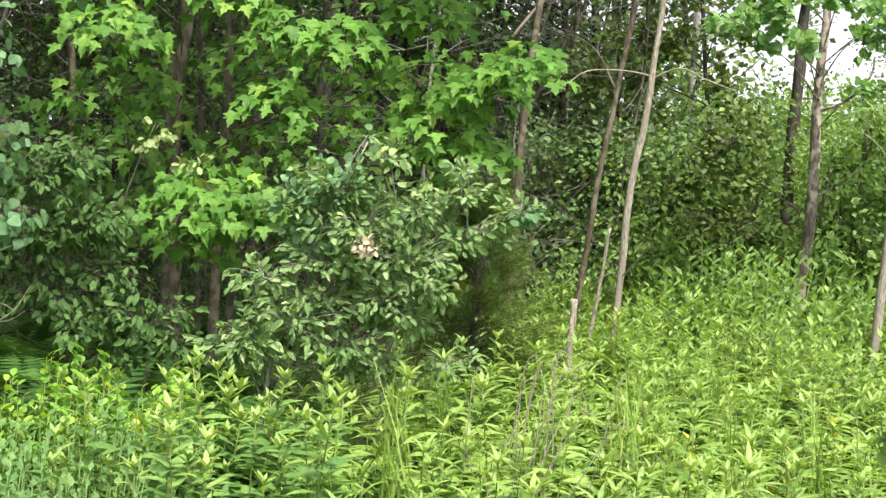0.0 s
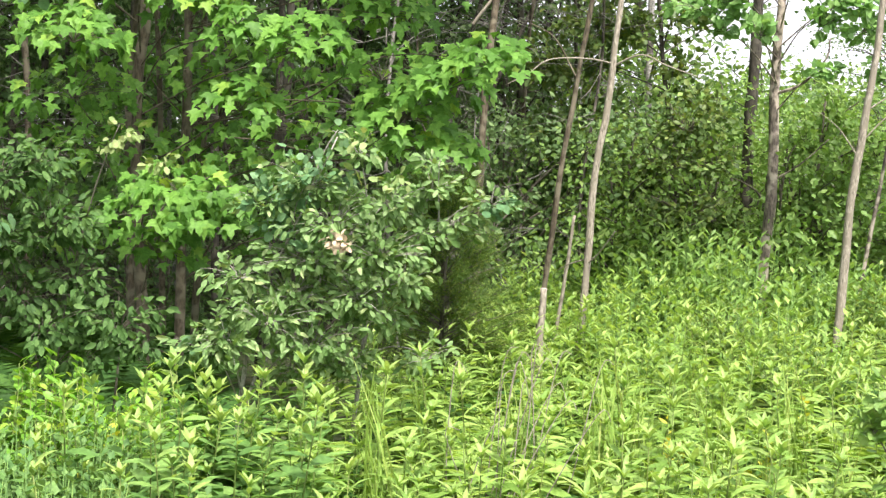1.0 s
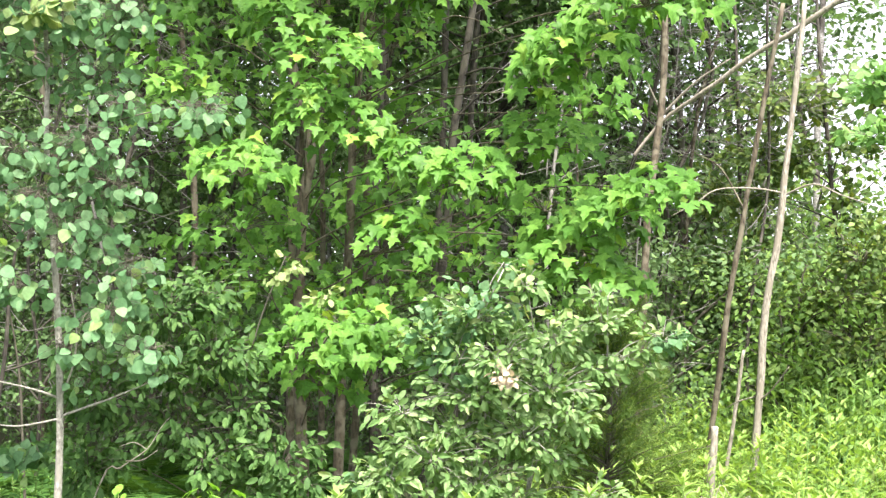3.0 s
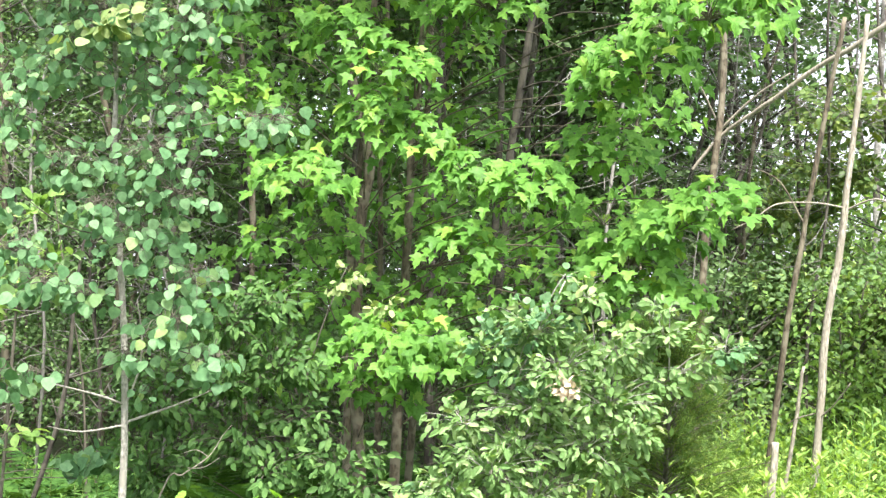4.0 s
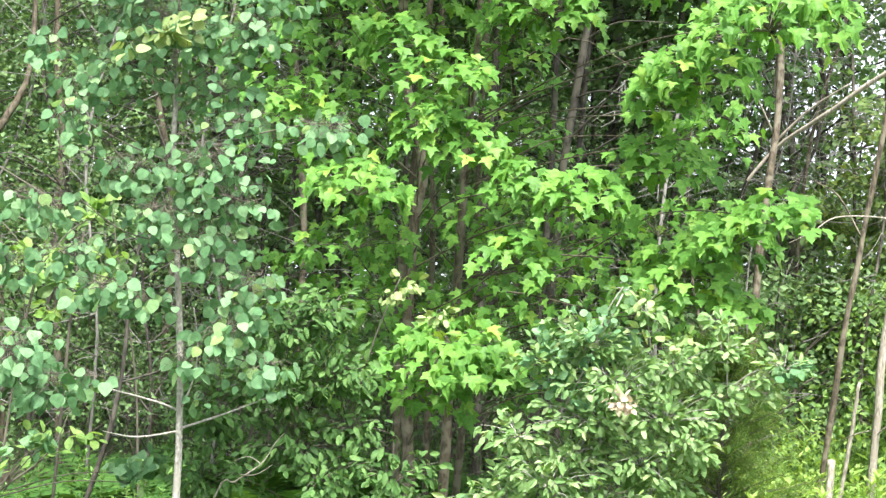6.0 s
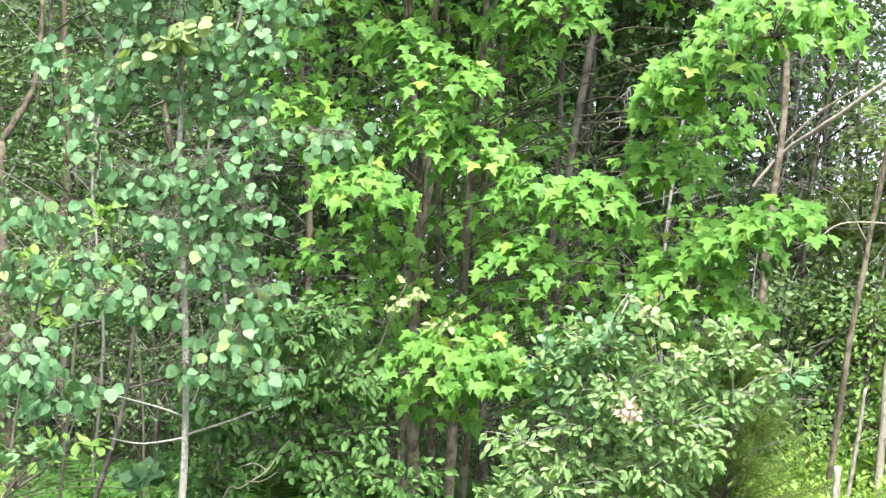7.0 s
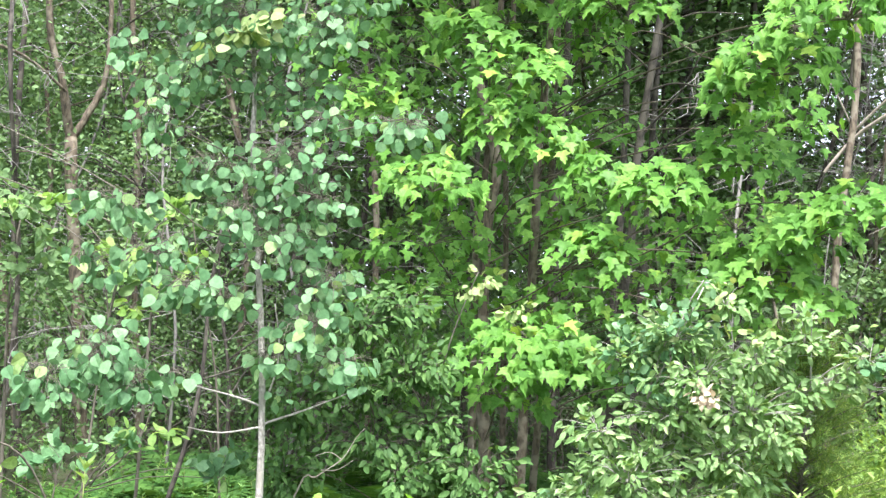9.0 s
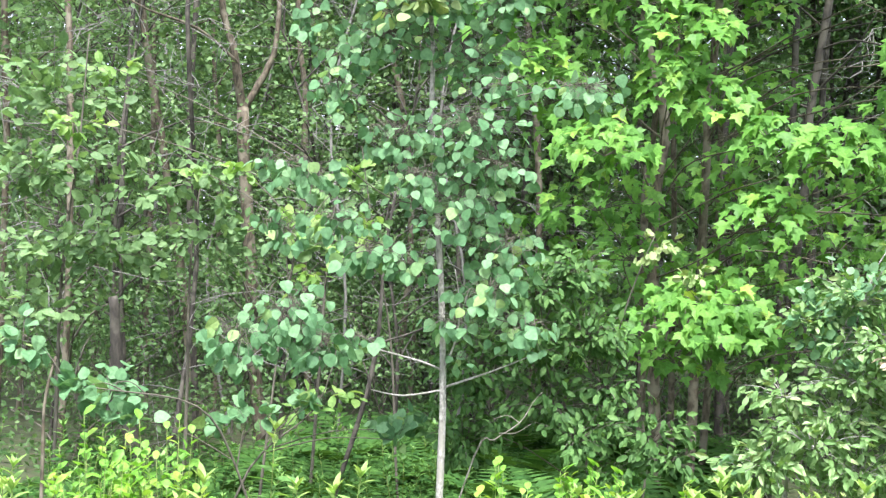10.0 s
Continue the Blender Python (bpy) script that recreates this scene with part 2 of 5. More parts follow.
def tube(points, r0, r1, sides=7, wobble=0.06, seed=0, steps=4):
    """A tapering round stem through the points, as triangles."""
    g = np.random.default_rng(seed)
    p = np.asarray(points, float)
    if len(p) > 2:
        t = np.linspace(0, len(p) - 1, (len(p) - 1) * steps + 1)
        i = np.clip(t.astype(int), 0, len(p) - 2)
        u = (t - i)[:, None]
        prev, nxt = p[np.maximum(i - 1, 0)], p[np.minimum(i + 2, len(p) - 1)]
        a, b = p[i], p[i + 1]
        p = 0.5 * (2 * a + (b - prev) * u + (2 * prev - 5 * a + 4 * b - nxt) * u * u + (3 * a - prev - 3 * b + nxt) * u ** 3)
    n = len(p)
    if wobble and n > 4:
        sway = g.standard_normal((n, 3)) * (1, 1, 0)
        sway = (sway + np.roll(sway, 1, 0) + np.roll(sway, -1, 0)) / 3
        sway[0] = sway[-1] = 0
        p = p + sway * min(r0, 0.04) * 0.28
    way = unit(np.gradient(p, axis=0))
    side = unit(np.cross(way, (0.31, 0.9, 0.29)))
    other = np.cross(way, side)
    rad = np.linspace(r0, r1, n) * (1 + wobble * g.standard_normal(n))
    ang = np.linspace(0, 2 * np.pi, sides, endpoint=False)
    rr = rad[:, None] * (1 + wobble * g.standard_normal((n, sides)))
    v = p[:, None] + rr[..., None] * (np.cos(ang)[None, :, None] * side[:, None] + np.sin(ang)[None, :, None] * other[:, None])
    v = np.concatenate([v.reshape(-1, 3), p[-1:]])
    f = []
    for i in range(n - 1):
        for j in range(sides):
            a, b = i * sides + j, i * sides + (j + 1) % sides
            f += [(a, b, b + sides), (a, b + sides, a + sides)]
    top = (n - 1) * sides
    f += [(top + j, top + (j + 1) % sides, n * sides) for j in range(sides)]
    return v, np.array(f)


def stem_part(name, points, r0, r1, material, parent, label="", sides=8, wobble=0.06, seed=0):
    v, f = tube(points, r0, r1, sides, wobble, seed)
    me = big_mesh(name, [(v, f, 0)], [material])
    for poly in me.polygons:
        poly.use_smooth = True
    return part(name, me, parent, label)


def to_ground(points, sink=0.06):
    """The stem's points, carried straight on down into the ground."""
    a, b = np.array(points[0], float), np.array(points[1], float)
    lean = (a - b) / max(b[2] - a[2], 0.2)
    lean = np.clip(lean, -0.25, 0.25)
    foot = a + lean * (a[2] + sink)
    foot[2] = -sink
    return [tuple(foot), *points]


def nearest_on(points, goal, drop=0.3):
    """The place on a stem from which a limb to the goal leaves: a little below it."""
    p = np.asarray(points, float)
    t = np.linspace(0, len(p) - 1, 60)
    i = np.clip(t.astype(int), 0, len(p) - 2)
    q = p[i] + (p[i + 1] - p[i]) * (t - i)[:, None]
    want = np.asarray(goal, float) - (0, 0, drop)
    return q[np.argmin(np.linalg.norm((q - want) * (0.5, 0.5, 1.0), axis=1))]


def leafy(clusters, count, size, g, spread=0.75, layered=0.0, face=(0, -0.4, 0.8), hang=0.35, loose=0.5, stalk=0.02):
    """Twigs that fan through each cluster (x, y, z, half width, half height) and the leaves along them:
    twigs as lists of points, then places, turns and sizes of the leaves."""
    twigs, at, tip, nor, siz = [], [], [], [], []
    for cx, cy, cz, rw, rh in clusters:
        rw, rh = rw * 1.2, rh * 1.2
        c = np.array((cx, cy, cz))
        area = 4 * rw * rh / (size * size)
        n = max(6, int(count * area))
        k = max(3, n // 9)
        ends = unit(g.standard_normal((k, 3))) * (g.random((k, 1)) ** 0.4) * (rw, rw * spread, rh)
        for e in ends:
            e[2] += layered * rh * (1 - abs(e[0]) / rw)
            a = c + e * 0.15 - np.array((0, 0, 0.3 * rh))
            b = c + e
            mid = (a + b) / 2 + (0, 0, 0.12 * rh)
            twigs.append([a, mid, b])
            m = max(2, n // k)
            u = g.random(m) ** 0.7
            q = a + (b - a) * u[:, None] + g.standard_normal((m, 3)) * size * 0.35 * (1, 1, 0.6)
            out = unit(b - a)
            d = out + loose * g.standard_normal((m, 3)) + (0, 0, -hang) + np.array((0, -0.25, 0))
            at.append(q + unit(d) * stalk)
            tip.append(d)
            nor.append(np.array(face) + loose * 0.8 * g.standard_normal((m, 3)))
            siz.append(size * g.uniform(0.65, 1.15, m))
    return twigs, np.concatenate(at), turns(np.concatenate(tip), np.concatenate(nor)), np.concatenate(siz)


def twig_mesh(twigs, material, radius=0.004, name="twigs"):
    chunks = []
    for i, t in enumerate(twigs):
        v, f = tube(t, radius, radius * 0.35, 4, 0.0, i, 2)
        chunks.append((v, f, 0))
    return big_mesh(name, chunks, [material])


def skeleton(line, r0, r1, limbs, limb_r, material, seed):
    """A trunk and the limbs grown out of it, as one woody mesh."""
    chunks = [(*tube(line, r0, r1, 7, 0.05, seed), 0)]
    chunks += [(*tube(t, limb_r, limb_r * 0.35, 4, 0.0, i, 2), 0) for i, t in enumerate(limbs)]
    return big_mesh("trunk", chunks, [material])


def foliage(parent, name, shape, mats, at, rots, sizes, singles=0, g=None, label=""):
    """The leaves: those nearest to the open side as leaves of their own, the rest joined."""
    order = np.argsort(at[:, 1])
    one, rest = order[:singles], order[singles:]
    chunks = []
    slot = (g.random(len(rest)) ** 3 * len(mats)).astype(int)
    for s in range(len(mats)):
        pick = rest[slot == s]
        if len(pick):
            v, f = scatter(shape, at[pick], rots[pick], sizes[pick])
            chunks.append((v, f, s))
    crown = part(name, big_mesh(name, chunks, mats), parent, label, "stuff")
    if singles:
        blades = [mesh_of("leaf", shape[0] * (1, 1, 1 + 0.8 * i), shape[1], [mats[0]]) for i in (-1, 0, 1, 2)]
        for i in one:
            leaf = new("leaf", blades[int(g.integers(4))])
            leaf.parent = crown
            m = Matrix(rots[i].tolist()).to_4x4()
            leaf.matrix_local = Matrix.Translation(at[i].tolist()) @ m @ Matrix.Scale(float(sizes[i]), 4)
    return crown


# ---------------------------------------------------------------- ground
def build_ground():
    n = 90
    s = np.linspace(-1, 1, n)
    grid = np.sign(s) * (np.abs(s) ** 3) * 600
    vs, fs = [], []
    for j in range(n):
        for i in range(n):
            x, y = grid[i], grid[j] + 6
            vs.append((x, y, 0.05 * noise.noise((x * 0.5, y * 0.5, 0))))
    for j in range(n - 1):
        for i in range(n - 1):
            a = j * n + i
            fs.append((a, a + 1, a + n + 1, a + n))
    tagged(new("ground", mesh_of("ground", vs, fs, [GROUNDM])), "dark forest soil with moss and leaf litter", "ground", kind="structure")


build_ground()

# ---------------------------------------------------------------- the forest behind
def forest_tree(name, label, height, low, width, clumps, per, leaf, mats, bark, seed, lean=0.3, r0=0.048, shape=PLAIN_SHAPE, fan=(0.36, 0.36, 0.09)):
    """A slim woodland tree at the origin: trunk, limbs and an open, uneven crown."""
    g = np.random.default_rng(seed)
    tree = thing(name, label, "tree")
    trunk = [(0, 0, -0.1)] + [(lean * g.standard_normal() * z / height, lean * g.standard_normal() * z / height, z) for z in np.linspace(height * 0.25, height, 4)]
    z = low + (height - low) * g.random(clumps) ** 0.9
    rad = width * np.sqrt(np.maximum(0.15, 1 - ((z - low) / (height - low) - 0.35) ** 2 * 1.6)) * g.random(clumps) ** 0.6
    a = g.random(clumps) * 2 * np.pi
    centres = np.stack([rad * np.cos(a), rad * np.sin(a), z], 1)
    limbs = []
    for c in centres[::2]:
        s = nearest_on(trunk, c, 0.4)
        limbs.append([s, (s + c) / 2 + (0, 0, 0.1), c])
    part("trunk", skeleton(trunk, r0, r0 * 0.25, limbs, 0.012, bark, seed), tree)
    idx = np.repeat(np.arange(clumps), per)
    at = centres[idx] + g.standard_normal((len(idx), 3)) * fan
    tips = unit(at - centres[idx]) + 0.6 * g.standard_normal((len(idx), 3)) + (0, 0, -0.3)
    nor = np.array((0, 0, 0.5)) + 0.8 * g.standard_normal((len(idx), 3))
    v, f = scatter(shape, at, turns(tips, nor), leaf * g.uniform(0.6, 1.2, len(idx)))
    part("crown", big_mesh("crown", [(v, f, 0)], mats[:1]), tree)
    return tree


kinds = [
    forest_tree("forest_tree", "slim woodland tree with a loose green crown", 9.0, 1.6, 1.5, 74, 44, 0.082, [FOREST], BARKDARK, 1, 0.3, 0.034, PLAIN_SHAPE),
    forest_tree("forest_tree", "tall slim woodland tree with dense dark leaves", 10.5, 1.2, 1.7, 96, 44, 0.082, [FOREST], BARKDARK, 2, 0.3, 0.03, PLAIN_SHAPE),
    forest_tree("forest_tree", "woodland tree with pale bark and light leaves", 9.5, 2.4, 1.4, 62, 44, 0.08, [FORESTLIGHT], BARKBIRCH, 3, 0.2, 0.036, PLAIN_SHAPE),
    forest_tree("forest_tree", "young leafy woodland tree with light green leaves", 6.0, 0.6, 1.2, 60, 58, 0.062, [FORESTLIGHT], BARKDARK, 4, 0.3, 0.024, PLAIN_SHAPE),
    forest_tree("far_tree", "tall leafy tree deep in the wood", 13.0, 0.6, 2.5, 120, 40, 0.17, [FOREST], BARKDARK, 8, 0.3, 0.08, PLAIN_SHAPE, (0.55, 0.55, 0.18)),
    # Added tree: its crown, largely above the view, darkens the wood's interior.
    forest_tree("canopy_tree", "added tall tree whose high, largely unseen crown shades the wood", 11.0, 4.6, 2.6, 120, 30, 0.19, [FOREST], BARKDARK, 10, 0.3, 0.04, PLAIN_SHAPE, (0.5, 0.5, 0.12)),
    # Sunlight on the left background is put into this tree's lighter leaves.
    forest_tree("forest_tree", "woodland tree with leaves coloured yellowish green as if sunlit", 8.5, 2.6, 1.4, 50, 44, 0.082, [FORESTLIGHT], BARKMAPLE, 9, 0.3, 0.03, PLAIN_SHAPE),
]
bushes = [
    forest_tree("woodland_bush", "dense leafy woodland bush", 2.0, 0.2, 0.9, 32, 52, 0.062, [FOREST], TWIG, 5, 0.3, 0.014, PLAIN_SHAPE, (0.22, 0.22, 0.07)),
    forest_tree("woodland_bush", "bright yellowish green bush at the wood's edge", 2.2, 0.15, 0.9, 36, 48, 0.062, [MEADOWLEAF], TWIG, 7, 0.3, 0.014, PLAIN_SHAPE, (0.22, 0.22, 0.08)),
    forest_tree("woodland_bush", "light green leafy woodland bush", 2.2, 0.15, 0.9, 34, 48, 0.062, [FORESTLIGHT], TWIG, 6, 0.3, 0.014, PLAIN_SHAPE, (0.22, 0.22, 0.08)),
]


def bare_pole(seed, height, r0, bark):
    """A thin forest pole with many fine dead side twigs."""
    g = np.random.default_rng(seed)
    tree = thing("bare_pole_tree", "thin forest pole with fine dead side branches", "tree", "bare poles in the wood")
    line = [(0, 0, -0.1)] + [(0.13 * (1 + q) * g.standard_normal(), 0.13 * (1 + q) * g.standard_normal(), height * q) for q in (0.2, 0.4, 0.6, 0.8, 1.0)]
    twigs = []
    for k in range(44):
        z = g.uniform(0.6, height * 0.8)
        a = nearest_on(line, (0, 0, z), 0)
        way = g.random() * 2 * np.pi
        reach = g.uniform(0.25, 1.1)
        b = a + (np.cos(way) * reach, np.sin(way) * reach, g.uniform(-0.35, 0.35))
        mid = (a + b) / 2 + 0.08 * g.standard_normal(3)
        twigs.append([a, mid, b])
        for q in range(2):
            twigs.append([mid, (mid + b) / 2 + 0.08 * g.standard_normal(3), b + 0.25 * g.standard_normal(3)])
    part("trunk", skeleton(line, r0, r0 * 0.5, [], 0.005, bark, seed), tree)
    part("dead_branching", twig_mesh(twigs, GREYTWIG, 0.0042, "dead_branching"), tree, kind="stuff")
    return tree


poles = [bare_pole(201, 9, 0.02, BARKDARK), bare_pole(202, 8, 0.015, GREYTWIG), bare_pole(203, 10, 0.026, BARKMAPLE)]
for b in bushes:
    tagged(b, category="bush", group="bushes under the trees")
for k in kinds:
    tagged(k, group="trees of the wood behind")


def polar(bearing, away):
    """A place on the ground by its bearing in degrees left of straight ahead and its distance."""
    return -math.sin(radians(bearing)) * away, math.cos(radians(bearing)) * away


def plant_out(models, count, near, far, left, right, seed, low=0.85, high=1.2):
    g = np.random.default_rng(seed)
    for i in range(count):
        bearing = right + (left - right) * ((i * 0.618034 + 0.05 * g.random()) % 1)
        away = near + (far - near) * g.random()
        x, y = polar(bearing, away)
        s = g.uniform(low, high)
        ob = copy_thing(models[int(g.integers(len(models)))], pose(x, y, 0, 0, 0, g.uniform(0, 360)))
        ob.scale = (s, s, s)


plant_out([kinds[0], kinds[1]], 12, 10.5, 15, 48, 23, 11, 0.55, 0.75)
plant_out([kinds[0], kinds[1], kinds[1]], 9, 10.5, 15, 23, 6, 40)
plant_out([kinds[0], kinds[1], kinds[2]], 13, 15, 24, 48, 23, 12, 0.7, 0.95)
plant_out([kinds[0], kinds[1], kinds[2]], 12, 15, 24, 23, 2, 41)
plant_out([kinds[0], kinds[1]], 9, 11.5, 17, 6, -4.5, 13)
plant_out([kinds[3]], 3, 9.3, 11.5, 45, 25, 25, 0.6, 0.8)
plant_out([kinds[2], kinds[0]], 6, 12, 15, -1, -8.5, 26, 1.2, 1.35)
plant_out([bushes[1], bushes[2]], 7, 10.4, 12.5, -2, -11, 42, 0.8, 1.1)
plant_out([kinds[3]], 5, 13, 17, 3, -4, 29, 0.8, 1.0)
plant_out(poles, 4, 8.4, 11, 42, 22, 27, 0.8, 1.1)
plant_out([kinds[6]], 9, 11, 16, 44, 22, 28)
# High crowns added behind the maples only to block light from above.
plant_out([kinds[5]], 11, 9.4, 18, 26, 3, 36, 0.9, 1.1)
plant_out([bushes[1]], 12, 10.5, 13.5, -8, -18, 37, 0.8, 1.15)
plant_out([kinds[4]], 7, 40, 55, -4, -18, 38, 0.30, 0.40)
plant_out(poles, 6, 10.3, 12.5, 2, -6.5, 31, 0.4, 0.9)
plant_out(poles, 14, 9.5, 15, 46, -3, 24)
plant_out(bushes[:1], 34, 16, 23, 48, -3, 35, 1.3, 2.0)
plant_out([bushes[2], bushes[1]], 18, 12, 17, 0, -20, 14, 1.0, 1.4)
plant_out([kinds[3], kinds[2]], 14, 26, 40, 50, 2, 15, 0.8, 1.1)
plant_out([bushes[0]], 22, 9.5, 14, 46, 5, 16, 0.5, 0.9)
plant_out([bushes[0], bushes[2]], 8, 10, 15, 2, -5, 30, 0.8, 1.1)
plant_out(bushes[1:], 24, 10, 16, -5, -27, 17, 0.7, 1.05)
plant_out(bushes, 24, 16, 30, 46, -26, 18)
plant_out([kinds[4]], 36, 24, 38, 52, 3, 21)
plant_out([kinds[4]], 10, 42, 60, 3, -40, 22, 0.28, 0.38)
plant_out([kinds[3]], 5, 10.5, 13.5, -16, -27, 23, 0.45, 0.65)
plant_out([kinds[1]], 8, 9, 20, 120, 50, 19)
plant_out([kinds[1]], 6, 10, 20, -36, -100, 20)
for i, ob in enumerate(kinds + bushes + poles):
    x, y = polar(46 - 4 * i, 17 + i)
    ob.location = (x, y, 0)

# ---------------------------------------------------------------- single trunks at the edge of the wood
def bare_trunk(name, label, points, r0, r1, bark, limbs=(), seed=0, category="tree", limb_bark=None):
    tree = thing(name, label, category, "trunks at the wood's edge")
    stem_part("trunk", to_ground(points), r0, r1, bark, tree, "", 9, 0.05, seed)
    g = np.random.default_rng(seed + 900)
    if not limbs and len(points) > 3:
        limbs = []
        for k in range(4):
            q = nearest_on(points, (0, 0, g.uniform(points[1][2], points[-2][2])), 0)
            reach = np.array((g.choice((-1, 1)) * g.uniform(0.2, 0.5), -0.1 * g.random(), g.uniform(-0.05, 0.3)))
            limbs.append(([q, q + reach * 0.5 + (0, 0, 0.04), q + reach], 0.006, 0.002))
    for i, (pts, a, b) in enumerate(limbs):
        stem_part("branch", pts, a, b, limb_bark or bark, tree, "", 6, 0.04, seed + i)
    return tree


bare_trunk("dead_tree", "pale bare dead sapling with broken side twigs", [(0.83, 8.08, 0.79), (0.88, 8.07, 1.65), (0.95, 8.07, 2.29), (1.00, 8.06, 2.82), (1.06, 8.06, 3.52)], 0.028, 0.016, BARKPALE,
           [([(0.97, 8.07, 2.34), (0.79, 7.98, 2.36), (0.55, 7.89, 2.34), (0.41, 7.80, 2.24), (0.28, 7.80, 2.17)], 0.006, 0.002),
            ([(0.97, 8.07, 2.33), (1.12, 7.95, 2.39), (1.26, 7.83, 2.32), (1.45, 7.70, 2.24)], 0.007, 0.0025),
            ([(0.84, 8.08, 1.07), (0.91, 7.97, 1.16), (0.99, 7.86, 1.30)], 0.006, 0.003),
            ([(0.85, 8.08, 1.11), (0.73, 8.18, 1.06), (0.67, 8.29, 1.01)], 0.005, 0.003)], 1)
bare_trunk("slim_tree", "slim grey-brown trunk leaning slightly", [(0.62, 8.89, 0.81), (0.71, 8.88, 1.64), (0.80, 8.88, 2.29), (0.90, 8.87, 2.93), (1.02, 8.87, 3.69)], 0.023, 0.015, BARKMAPLE,
           [([(0.79, 8.88, 2.31), (0.64, 8.89, 2.57), (0.46, 8.80, 2.66)], 0.008, 0.003)], 2)
bare_trunk("slim_tree", "thin grey sapling stem beside a dead sapling", [(0.74, 8.68, 0.87), (0.77, 8.68, 1.10), (0.80, 8.67, 1.36)], 0.015, 0.010, BARKPALE, (), 3)
bare_trunk("dark_tree", "dark brown forest tree trunk with peeling bark", [(2.38, 10.68, 1.02), (2.37, 10.69, 1.72), (2.39, 10.68, 2.70), (2.41, 10.68, 3.39), (2.43, 10.67, 4.39)], 0.055, 0.04, BARKDARK, (), 4)
bare_trunk("pale_sapling", "slender pale sapling trunk rising from weeds", [(2.59, 8.56, 0.80), (2.63, 8.55, 1.51), (2.68, 8.53, 2.03), (2.73, 8.52, 2.55), (2.79, 8.50, 3.28)], 0.034, 0.02, BARKPALE, (), 6)
bare_trunk("dark_tree", "grey-brown trunk with a long curving pale limb", [(0.14, 9.90, 0.94), (0.15, 9.90, 1.60), (0.16, 9.90, 2.08), (0.21, 9.90, 2.69), (0.26, 10.03, 3.61), (0.26, 10.04, 4.48), (0.24, 10.04, 5.31)], 0.034, 0.024, BARKMAPLE,
           [([(0.06, 9.94, 2.77), (0.26, 9.94, 3.03), (0.49, 9.82, 3.19), (0.67, 9.71, 3.31), (0.92, 9.59, 3.49), (1.17, 9.46, 3.63), (1.5, 9.3, 3.85)], 0.012, 0.022),
            ([(0.26, 10.03, 3.09), (0.12, 9.94, 3.37), (0.03, 9.94, 3.50)], 0.009, 0.004),
            ([(0.26, 10.03, 3.09), (0.49, 9.93, 3.32), (0.75, 9.81, 3.49)], 0.012, 0.005)], 8, limb_bark=BARKPALE)
bare_trunk("white_birch", "distant white birch trunk", [(-1.33, 13.98, 2.38), (-1.34, 13.98, 3.48), (-1.34, 13.98, 5.04), (-1.35, 13.98, 6.16)], 0.075, 0.06, BARKBIRCH, (), 9)
bare_trunk("dark_tree", "leaning dark trunk among the maples", [(-1.26, 8.96, 1.71), (-1.21, 8.97, 2.34), (-1.21, 8.97, 2.74), (-1.15, 8.97, 3.30), (-1.08, 8.98, 3.78), (-1.04, 8.99, 4.43)], 0.036, 0.024, BARKDARK,
           [([(-1.22, 8.97, 2.62), (-1.06, 8.88, 2.77), (-0.75, 8.81, 2.97)], 0.010, 0.004), ([(-1.19, 8.97, 2.90), (-0.96, 8.89, 3.13), (-0.78, 8.81, 3.43)], 0.010, 0.004),
            ([(-1.20, 8.97, 2.80), (-1.42, 8.86, 2.86), (-1.62, 8.78, 2.80)], 0.008, 0.003), ([(-1.16, 8.97, 3.20), (-0.95, 8.86, 3.24), (-0.66, 8.78, 3.16), (-0.45, 8.74, 3.05)], 0.009, 0.003),
            ([(-1.14, 8.97, 3.35), (-1.36, 8.84, 3.52), (-1.60, 8.76, 3.56)], 0.008, 0.003), ([(-1.21, 8.97, 2.45), (-1.00, 8.86, 2.48), (-0.72, 8.80, 2.40)], 0.008, 0.003),
            ([(-1.10, 8.98, 3.62), (-0.86, 8.86, 3.72), (-0.52, 8.80, 3.70)], 0.008, 0.003)], 10)
bare_trunk("forked_tree", "forked grey-brown trunk with rough bark", [(-4.91, 8.22, 0.20), (-4.96, 8.19, 0.86), (-5.05, 8.14, 1.77), (-5.12, 8.10, 2.71)], 0.055, 0.045, BARKMAPLE,
           [([(-5.12, 8.10, 2.67), (-5.13, 7.97, 3.06), (-5.20, 7.93, 3.38), (-5.27, 7.88, 3.95)], 0.035, 0.02),
            ([(-5.11, 8.10, 2.71), (-4.99, 8.17, 2.97), (-4.92, 8.21, 3.27), (-4.93, 8.21, 3.93)], 0.03, 0.015),
            ([(-5.11, 7.98, 3.02), (-5.25, 7.66, 3.21), (-5.43, 7.30, 3.28), (-5.61, 7.16, 3.40)], 0.012, 0.006),
            ([(-5.07, 8.12, 2.49), (-5.14, 7.85, 2.56), (-5.29, 7.63, 2.55)], 0.009, 0.004)], 11)
bare_trunk("dark_tree", "dark slim trunk in the deep wood", [(-5.13, 9.24, 1.16), (-5.18, 9.21, 1.89), (-5.20, 9.20, 2.81), (-5.27, 9.16, 3.45), (-5.32, 9.14, 4.27)], 0.03, 0.022, BARKMAPLE, (), 12)
bare_trunk("dark_tree", "thin dark trunk in the deep wood", [(-5.75, 8.53, 1.14), (-5.80, 8.50, 1.93), (-5.82, 8.48, 2.72), (-5.82, 8.48, 3.51), (-5.83, 8.48, 4.13)], 0.028, 0.02, BARKDARK, (), 13)
